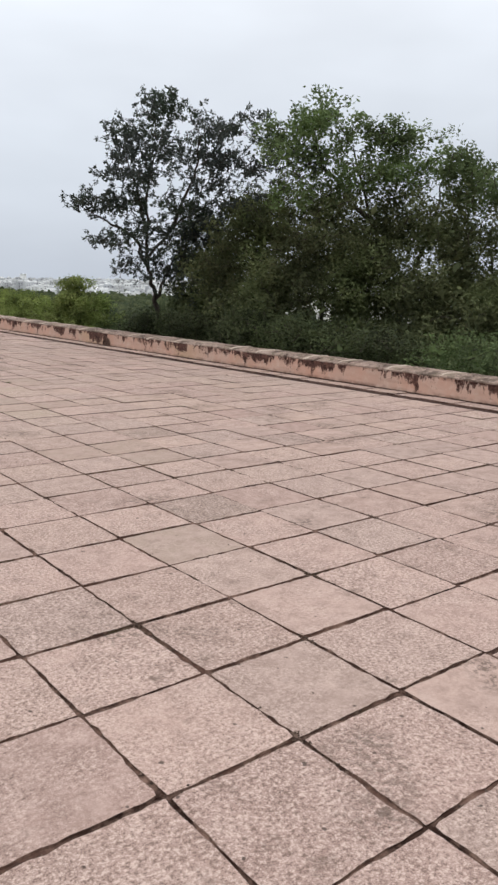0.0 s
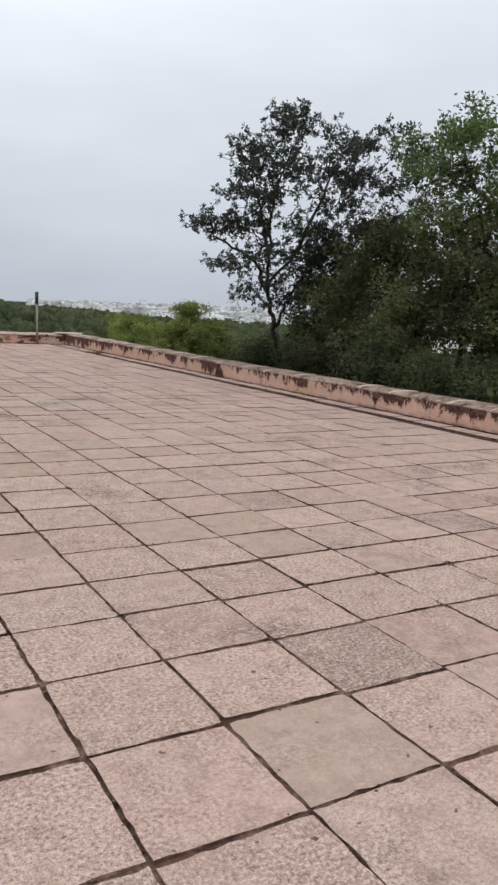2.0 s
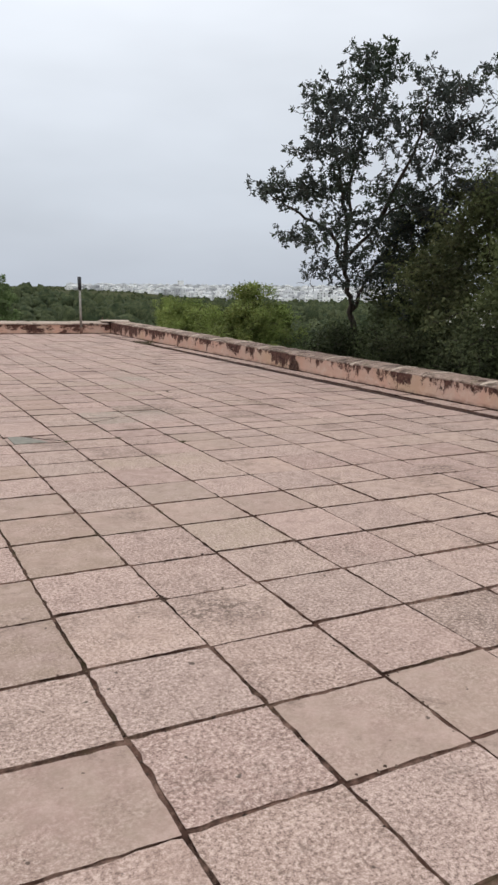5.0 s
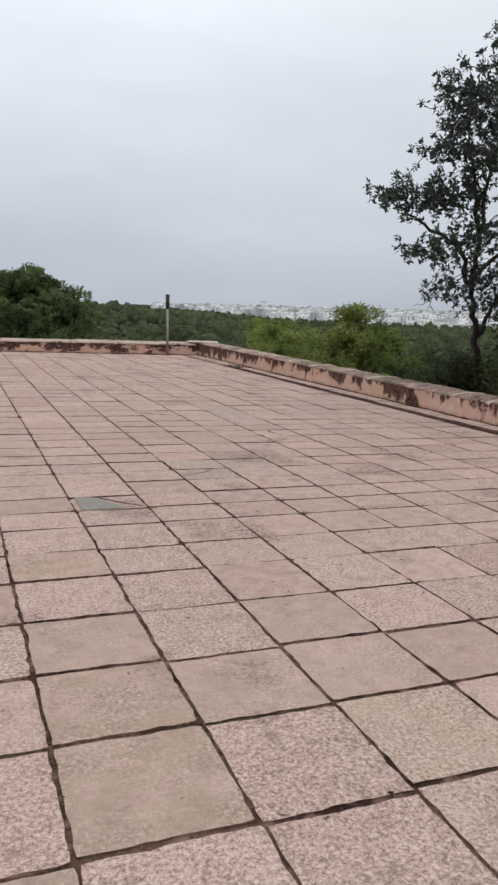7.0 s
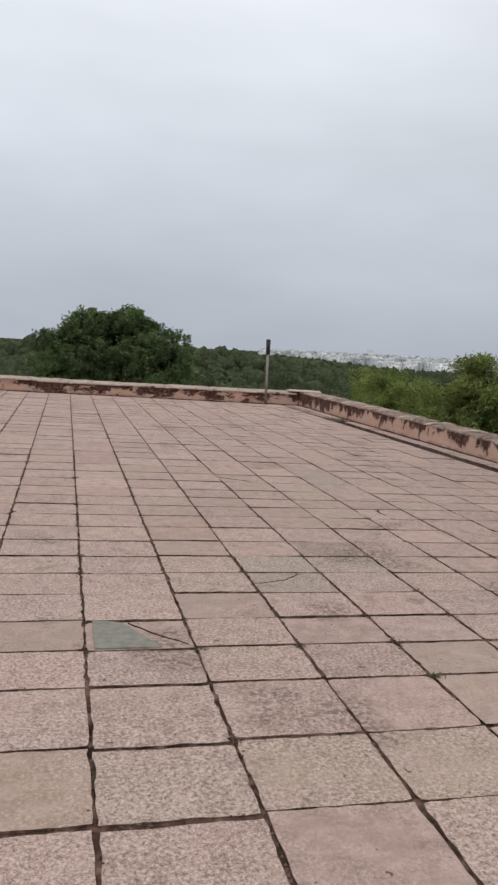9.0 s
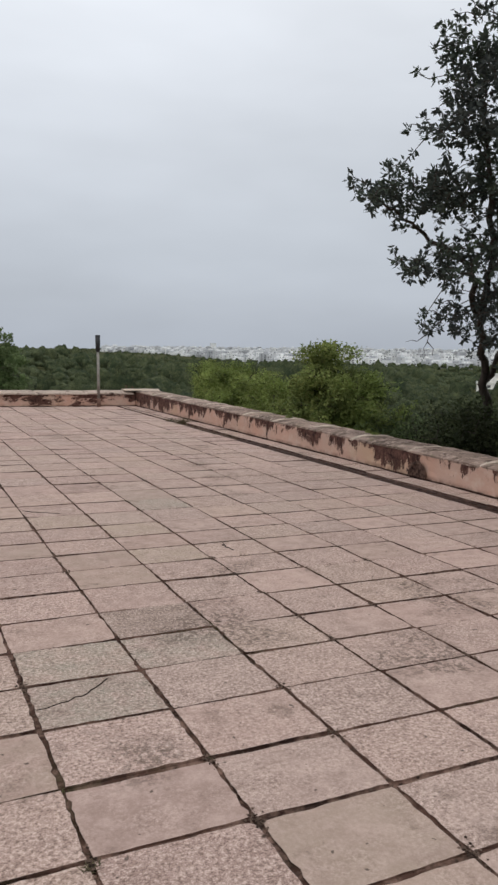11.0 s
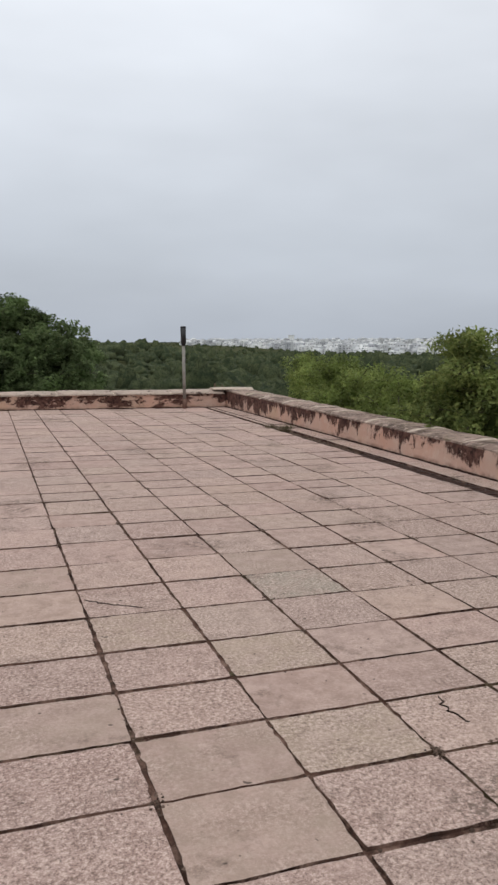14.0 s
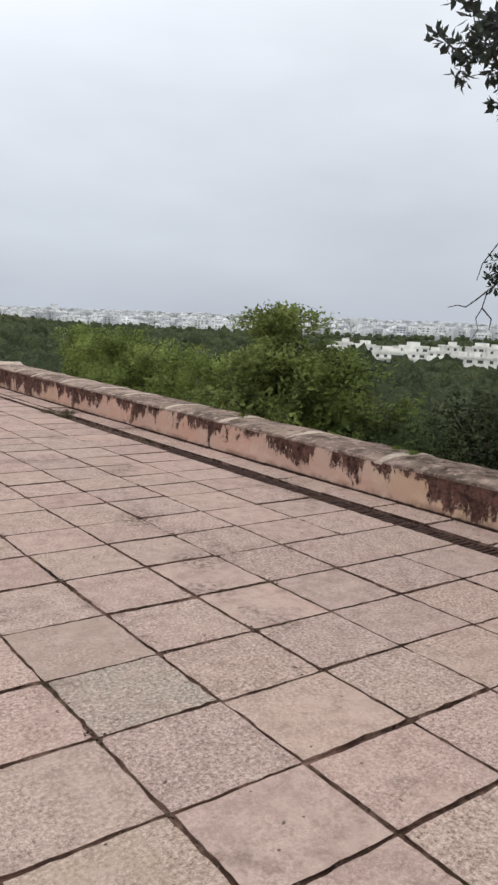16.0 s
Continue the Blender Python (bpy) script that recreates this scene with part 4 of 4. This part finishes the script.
def round_crown():
    """Leafy cushions heaped over a broad dome with a ragged top: (centre, radii, share)."""
    rng = random.Random(19)
    top = [(1.9, 1.5), (2.6, 1.9), (3.0, 2.4), (3.4, 2.55), (4.1, 2.45), (4.75, 2.6), (5.4, 2.25), (6.1, 2.1), (6.55, 1.75), (7.0, 0.9)]
    cushions = []
    for _ in range(85):
        x = rng.uniform(2.0, 6.9)
        k = max(i for i in range(len(top) - 1) if top[i][0] <= x)
        (xa, za), (xb, zb) = top[k], top[k + 1]
        crest = za + (zb - za) * (x - xa) / (xb - xa)
        f = rng.random()
        z = crest - (crest + 0.6) * f - 0.14
        y = 35.0 - 1.5 * math.sin(f * 1.6) + rng.uniform(-0.25, 0.25)
        size = rng.uniform(0.42, 0.72)
        cushions.append(((x, y, z), (size, size, size * 0.5), size * size * 4))
    for x, z in ((4.75, 2.66), (4.9, 2.62), (3.05, 2.4), (3.35, 2.5), (6.25, 1.95), (6.45, 1.85), (5.5, 2.3)):
        cushions.append(((x, 34.8, z), (0.2, 0.2, 0.13), 0.12))
    cushions += [((4.4, 35.3, 0.5), (2.3, 1.0, 1.2), 14.0), ((4.2, 35.3, 1.5), (1.5, 0.8, 0.8), 9.0), ((3.9, 35.1, 1.95), (1.0, 0.6, 0.42), 7.0)]
    return cushions


grow_tree("tree", [[on_ground(4.6, 35.0), (4.6, 35.0, -1.5), (4.5, 35.0, 0.6), (4.6, 35.0, 1.8)], [(4.6, 35.0, -1.5), (3.4, 34.8, 0.6)], [(4.6, 35.0, -1.5), (5.8, 35.0, 0.6)]],
          round_crown(), 2300, 44, (0.095, 0.05), LEAF_GREEN, "round dense green tree beyond the end parapet", "tree", 61, spread=0.08, along=0.9, shell=0.75, stem_r=0.12, core=900)


def dome(lobes, rings):
    """Directions and faces of a closed cap, open only underneath."""
    d, f = [], []
    for i in range(rings + 1):
        lat = radians(-35 + 125 * i / rings)
        for k in range(lobes):
            a = 2 * math.pi * (k + 0.5 * (i % 2)) / lobes
            d.append((math.cos(lat) * math.cos(a), math.cos(lat) * math.sin(a), math.sin(lat)))
    for i in range(rings):
        for k in range(lobes):
            f.append((i * lobes + k, i * lobes + (k + 1) % lobes, (i + 1) * lobes + (k + 1) % lobes, (i + 1) * lobes + k))
    return np.array(d), np.array(f)


def woods():
    """Crowns of the wooded plain: lumpy caps overgrown with leafy tufts, each with an uneven outline."""
    rng = np.random.default_rng(77)
    vs, fs, count = [], [], 0
    bands = [(16, 45, 130, 3.6, 2300, 0.11, 22, 18, 9), (45, 110, 360, 4.2, 1000, 0.18, -12, 16, 8), (110, 300, 1300, 5.2, 180, 0.42, -25, 13, 6), (300, 800, 3000, 6.6, 22, 1.1, -32, 10, 5), (540, 700, 420, 10.5, 26, 1.2, -30, 11, 6), (800, 1400, 2600, 6.0, 8, 2.2, -32, 8, 4), (1400, 3600, 3000, 5.0, 4, 4.0, -32, 7, 3)]
    for r0, r1, number, height, leaves, size, west, lobes, rings in bands:
        cap, cap_f = dome(lobes, rings)
        for _ in range(number):
            r = math.sqrt(rng.uniform(r0 * r0, r1 * r1))
            az = radians(rng.uniform(west, 72))
            x, y = 4 + r * math.sin(az), 12 + r * math.cos(az)
            if x < 13.5 and y < 37.5 and r < 60:
                continue
            deg = math.degrees(math.atan2(x, y))
            if not woods_here(deg, r):
                continue
            if height > 10 and deg > 17:
                continue
            if r < 45 and near_things(x, y):
                continue
            h = height * rng.uniform(0.5, 1.25) * (1.6 if r > 120 and rng.random() < 0.09 else 1.0)
            wide = height * rng.uniform(0.6, 1.15)
            ph = rng.uniform(0, 6, 4)
            tuft = rng.normal(size=(leaves, 3))
            tuft /= np.linalg.norm(tuft, axis=1, keepdims=True)
            tuft[:, 2] = np.abs(tuft[:, 2]) * 0.9 - 0.15
            middle, radii = np.array((x, y, ground_z(x, y) + h * 0.42)), np.array((wide * 0.75, wide * 0.75, h * 0.55))

            def lumpy(d):
                return 1 + 0.22 * np.sin(d[:, :1] * 6 + ph[0]) * np.cos(d[:, 1:2] * 5 + ph[1]) + 0.13 * np.sin(d[:, 1:2] * 11 + ph[2]) * np.cos(d[:, 2:] * 9 + ph[3])

            body = middle + cap * lumpy(cap) * radii * rng.uniform(0.9, 1.02, (len(cap), 1))
            vs.append(body)
            fs.append(cap_f + count)
            count += len(body)
            c = middle + tuft * rng.uniform(0.92, 1.06, (leaves, 1)) * lumpy(tuft) * radii
            lv, lf = leaf_cloud(c, rng, size, size * 0.75, 0.35, 0.0, tuft * 5.0 + np.array((0, 0, 0.3)))
            vs.append(lv)
            fs.append(lf + count)
            count += len(lv)
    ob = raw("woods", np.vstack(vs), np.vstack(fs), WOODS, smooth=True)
    tagged(ob, "wide dark green woodland canopy on the plain below", "woods", kind="stuff")


def near_things(x, y):
    return any((x - a) ** 2 + (y - b) ** 2 < 6 for a, b in ((11.5, 18.5), (13.5, 14), (14.8, 12.2), (4.6, 35)))


def town_edge(deg):
    """Where the woods give way to the town, by bearing."""
    if deg < 14:
        return 9000
    return 2600 - 1400 * wave(deg, 15, 27) - 150 * wave(deg, 30, 40)


def woods_here(deg, r):
    if 40 < deg < 72 and 300 < r < 590:
        return False
    return r < town_edge(deg) or (r > 2500 and deg < 16) or (math.sin(deg * 2.9) + math.sin(r / 130 + deg) > 0.3)


woods()


def city():
    """Pale blocks of the far town with their rows of openings, too many to count."""
    rng = random.Random(15)
    wv, wf, ov, of = [], [], [], []
    made = 0
    while made < 3300:
        deg = rng.uniform(14.2, 72)
        edge = town_edge(deg)
        r = edge + (4300 - edge) * rng.random() ** 1.5
        x, y = r * math.sin(radians(deg)), r * math.cos(radians(deg))
        if math.sin(deg * 2.9) + math.sin(r / 130 + deg) > 0.6:
            continue
        made += 1
        w, d = rng.uniform(7, 16) * (1 + r / 5000), rng.uniform(9, 18)
        h = rng.choice((6, 7, 7, 10, 10, 13, 17)) * rng.uniform(0.85, 1.1)
        z = ground_z(x, y)
        turn = Matrix.Translation((x, y, z)) @ Matrix.Rotation(-radians(deg) + rng.choice((0.1, 0.35, -0.3, 0.6)), 4, "Z")
        box_into(wv, wf, -w / 2, w / 2, -d / 2, d / 2, -4, h, turn)
        box_into(wv, wf, -w * rng.uniform(0.1, 0.4), w * rng.uniform(0.05, 0.3), -d * 0.3, d * 0.3, h, h + rng.uniform(2, 3.5), turn)
        floors, cols = int(h / 3.2), max(2, int(w / 4.5))
        if r < 2600:
            for fl in range(floors):
                for c in range(cols):
                    if rng.random() < 0.9:
                        cx = -w / 2 + (c + 0.5) * w / cols
                        ww = rng.uniform(0.9, 1.7)
                        box_into(ov, of, cx - ww, cx + ww, -d / 2 - 0.12, -d / 2 + 0.3, fl * 3.2 + 1.0, fl * 3.2 + 2.5, turn)
        else:
            for fl in range(floors):
                box_into(ov, of, -w * 0.42, w * 0.42, -d / 2 - 0.15, -d / 2 + 0.3, fl * 3.2 + 1.2, fl * 3.2 + 2.3, turn)
    ob = new("town")
    tagged(ob, "pale hazy town of many low blocks along the horizon", "town", kind="stuff")
    raw("walls", wv, wf, CITY, ob)
    raw("openings", ov, of, OPENING, ob)


city()


def house(x, y, deg, w, d, storeys, seed, label):
    """A white flat-roofed house: walls, roof slab with parapet, stair room, windows and balcony slabs."""
    rng = random.Random(seed)
    thing = new("house")
    thing.matrix_basis = Matrix.Translation((x, y, ground_z(x, y))) @ Matrix.Rotation(radians(deg), 4, "Z")
    tagged(thing, label, "house", group="white houses by the woods")
    h = storeys * 3.3
    part("wall", box_bm(-w / 2, w / 2, -d / 2, d / 2, -3, h), HOUSE, thing)
    part("roof", box_bm(-w / 2 - 0.4, w / 2 + 0.4, -d / 2 - 0.4, d / 2 + 0.4, h, h + 0.35), HOUSE, thing)
    a = rng.uniform(-w * 0.35, 0)
    part("stair_room", box_bm(a, a + w * 0.35, -d * 0.2, d * 0.3, h + 0.35, h + 3.2), HOUSE, thing)
    part("parapet", box_bm(-w / 2 - 0.2, w / 2 + 0.2, -d / 2 - 0.35, -d / 2 - 0.1, h + 0.35, h + 1.2), HOUSE, thing)
    cols = max(2, int(w / 4.2))
    for fl in range(storeys):
        for c in range(cols):
            cx = -w / 2 + (c + 0.5) * w / cols
            ww = rng.choice((0.7, 0.9, 1.4))
            if rng.random() < 0.85:
                part("window", box_bm(cx - ww, cx + ww, -d / 2 - 0.10, -d / 2 + 0.4, fl * 3.3 + 0.9, fl * 3.3 + 2.5), GLASS, thing)
        if rng.random() < 0.5:
            part("balcony", box_bm(-w * 0.3, w * 0.2, -d / 2 - 1.4, -d / 2 - 0.02, fl * 3.3 - 0.15, fl * 3.3 + 0.9), HOUSE, thing)


house_rng = random.Random(33)
for k in range(26):
    deg = 42.3 + 28 * (k % 17) / 17 + house_rng.uniform(-0.4, 0.4)
    r = 460 + 60 * (k // 17) + house_rng.uniform(-25, 35)
    tall = house_rng.choice((2, 2, 3, 3)) if k < 17 else house_rng.choice((3, 4, 4))
    house(r * math.sin(radians(deg)), r * math.cos(radians(deg)), -deg + house_rng.uniform(-25, 25), house_rng.uniform(12, 24), house_rng.uniform(8, 12), tall, 200 + k,
          "white flat-roofed house among the trees, %s storeys" % ("one", "two", "three", "four")[tall - 1])

# a lone tower on the skyline
tx, ty = 3600 * math.sin(radians(22.2)), 3600 * math.cos(radians(22.2))
tower = new("tower")
tower.location = (tx, ty, ground_z(tx, ty))
tagged(tower, "hazy grey tower block above the skyline", "tower")
part("wall", box_bm(-11, 11, -10, 10, -5, 31), CITY, tower)
part("roof", box_bm(-13, 13, -11, 11, 31, 33.5), CITY, tower)


# ---- corner stubs, loose slab, outlet ----
for x, y, h in ((8.98, 29.32, 0.16), (9.16, 29.34, 0.13)):
    stub = part("rebar_stub", tube_bm(0.012, 0.012, -0.02, h, 8), RUST, smooth=True)
    stub.matrix_basis = pose(x, y, 0.37, 4, -3, 0)
    tagged(stub, "short rusty rod sticking up from the corner coping", "rod", group="rods on the corner coping")
v, f = coping_mesh(0.95, 0.5, 0.04, random.Random(2))
loose_slab = raw("loose_slab", v, f, MORTAR)
loose_slab.matrix_basis = pose(9.36, 29.28, 0.405, 0, 1, 84)
tagged(loose_slab, "pale mortar slab lying on the corner coping", "slab")

ov, of = [], []
steps = 14
for ring_r, dx in ((0.17, 0.0), (0.17, 0.02), (0.14, 0.025), (0.12, 0.006)):
    for k in range(steps + 1):
        a = math.pi * k / steps
        ov.append((-dx, ring_r * math.cos(a), 0.02 + 1.15 * ring_r * math.sin(a)))
for lay in range(3):
    for k in range(steps):
        i = lay * (steps + 1) + k
        of.append((i, i + 1, i + steps + 2, i + steps + 1))
of.append(tuple(3 * (steps + 1) + k for k in range(steps + 1)))
outlet = raw("outlet", ov, of, OUTLET, wall_east, "dark brown arched rain outlet hood")
outlet.location = (XW - 0.02, 17.1, 0.0)

# ---- weeds in the joints, patch, debris ----
def weed(x, y, height, blades, seed, material, label):
    """A tuft of thin tapering blades."""
    rng = random.Random(seed)
    verts, faces = [], []
    for _ in range(blades):
        a, lean = rng.uniform(0, 6.283), rng.uniform(0.2, 1.1)
        h = height * rng.uniform(0.5, 1.1)
        px, py = rng.gauss(0, height * 0.5), rng.gauss(0, height * 0.4)
        w = rng.uniform(0.002, 0.004)
        dx, dy = math.cos(a), math.sin(a)
        n = len(verts)
        for f in (0.0, 0.5):
            q = (px + dx * h * lean * f * f, py + dy * h * lean * f * f, h * f)
            verts += [(q[0] - dy * w * (1 - f * 0.4), q[1] + dx * w * (1 - f * 0.4), q[2]), (q[0] + dy * w * (1 - f * 0.4), q[1] - dx * w * (1 - f * 0.4), q[2])]
        verts.append((px + dx * h * lean, py + dy * h * lean, h * (1 - 0.25 * lean)))
        faces += [(n, n + 1, n + 3, n + 2), (n + 2, n + 3, n + 4)]
    ob = raw("weed", verts, faces, material)
    ob.location = (x, y, -0.02)
    return tagged(ob, label, "weed", group="weeds in the joints")


for k, (x, y, h, n) in enumerate([(3.345, 11.6, 0.06, 110), (3.865, 11.6, 0.06, 90), (4.40, 11.2, 0.07, 130), (3.865, 12.03, 0.035, 30), (4.925, 15.42, 0.05, 50), (4.398, 12.02, 0.04, 40), (4.40, 9.6, 0.04, 40),
                                  (3.34, 10.3, 0.03, 30), (5.43, 13.7, 0.05, 50), (4.92, 13.3, 0.05, 40), (2.815, 10.9, 0.03, 30), (5.435, 15.0, 0.03, 30), (3.86, 7.2, 0.035, 30)]):
    weed(x, y, h * 0.6, n, 300 + k, LEAF_DRY if k % 3 else LEAF_WEED, "small dry tuft of weeds in a paving joint" if k % 3 else "small green tuft of weeds in a paving joint")
for k, (x, y) in enumerate([(8.72, 24.3), (8.86, 24.6), (8.66, 24.75)]):
    weed(x, y, 0.13, 130, 330 + k, LEAF_DRY, "dry grass clump over the rain channel")

for k, (x, y) in enumerate([(9.52, 18.55), (9.58, 18.8), (9.5, 21.1)]):
    tuft = weed(x, y, 0.05, 120, 350 + k, LEAF_OLIVE, "low green moss tuft on the weathered coping")
    tuft.location.z = parapet_height(y) + 0.07

pv = [(2.835, 11.635, 0), (3.16, 11.635, 0), (3.08, 11.80, 0), (2.99, 11.97, 0), (2.90, 12.005, 0), (2.835, 12.005, 0)]
pn = len(pv)
patch_v = [(x, y, 0.005) for x, y, z in pv] + [(x, y, -0.01) for x, y, z in pv]
patch_f = [tuple(range(pn))] + [(i, pn + i, pn + (i + 1) % pn, (i + 1) % pn) for i in range(pn)]
raw("cement_patch", patch_v, patch_f, SLATE, floor, "smooth blue-grey cement patch in a broken slab")

# ---- cracked slabs ----
def crack(points, seed):
    """A thin dark crack, jagged between the points given."""
    rng = random.Random(seed)
    line = []
    for (ax, ay), (bx, by) in zip(points, points[1:]):
        for k in range(6):
            f = k / 6
            line.append((ax + (bx - ax) * f + rng.gauss(0, 0.006), ay + (by - ay) * f + rng.gauss(0, 0.006)))
    line.append(points[-1])
    verts, faces = [], []
    for k, (x, y) in enumerate(line):
        (px, py), (qx, qy) = line[max(k - 1, 0)], line[min(k + 1, len(line) - 1)]
        n = math.hypot(qx - px, qy - py)
        w = 0.0019 * rng.uniform(0.5, 1.5) * (0.3 if k in (0, len(line) - 1) else 1.0)
        ox, oy = -(qy - py) / n * w, (qx - px) / n * w
        verts += [(x - ox, y - oy, 0.003), (x + ox, y + oy, 0.003), (x, y, -0.02)]
    for k in range(len(line) - 1):
        a, b = 3 * k, 3 * k + 3
        faces += [(a, b, b + 1, a + 1), (a + 1, b + 1, b + 2, a + 2), (a + 2, b + 2, b, a)]
    raw("crack", verts, faces, PIT, floor, "dark jagged crack across a slab")


for k, points in enumerate([[(4.42, 16.61), (4.53, 16.51), (4.71, 16.39)], [(3.88, 12.64), (4.08, 12.7), (4.23, 12.84)], [(3.02, 11.98), (3.13, 11.84), (3.30, 11.66)], [(5.68, 14.94), (5.65, 14.82), (5.68, 14.72)]]):
    crack(points, 400 + k)

# ---- crumbs and grit lying in the joints ----
def joint_grit(count, seed):
    rng = random.Random(seed)
    verts, faces = [], []
    heaps = [(rng.choice([q for q in X_JOINTS if 0.5 < q < 8.6]), rng.choice([q for q in Y_JOINTS if 1.0 < q < 26])) for _ in range(150)]
    for _ in range(count):
        if rng.random() < 0.5:
            x = rng.choice([q for q in X_JOINTS if 0.5 < q < 8.6]) + rng.gauss(0, 0.008)
            y = rng.uniform(1.0, 18.5)
        else:
            x = rng.uniform(0.5, 8.5)
            y = rng.choice([q for q in Y_JOINTS if 1.0 < q < 18.5]) + rng.gauss(0, 0.008)
        if noise.noise((x * 1.6, y * 1.6, 4.0)) < -0.05:
            continue
        if rng.random() < 0.45:
            x, y = rng.choice(heaps)
            x, y = x + rng.gauss(0, 0.013), y + rng.gauss(0, 0.03)
            r, z = rng.uniform(0.003, 0.008), rng.uniform(-0.008, 0.004)
        else:
            r, z = rng.uniform(0.003, 0.009), rng.uniform(-0.010, 0.0)
        n = len(verts)
        for dx, dy, dz in ((1, 0, 0), (0, 1, 0), (-1, 0, 0), (0, -1, 0), (0, 0, 0.7), (0, 0, -0.7)):
            verts.append((x + dx * r * rng.uniform(0.6, 1.4), y + dy * r * rng.uniform(0.6, 1.4), z + dz * r))
        faces += [(n + a, n + b, n + 4) for a, b in ((0, 1), (1, 2), (2, 3), (3, 0))] + [(n + b, n + a, n + 5) for a, b in ((0, 1), (1, 2), (2, 3), (3, 0))]
    tagged(raw("joint_grit", verts, faces, GRIT), "loose brown crumbs and grit along the paving joints", "grit", kind="stuff")


joint_grit(22000, 90)

# ---- paving slabs, piece by piece ----
paving_rest = tagged(raw("paving_rest", joined_v, joined_f, STONE_JOINED, floor), kind="stuff")
paving_rest.data.materials.append(SOIL)
paving_rest.data.polygons.foreach_set("material_index", [0 if len(f) > 4 else 1 for f in joined_f])
for kind, material, m4 in near_slabs:
    ob = new("paving_slab", slab_mesh(kind, material))
    ob.parent = floor
    ob.matrix_basis = m4
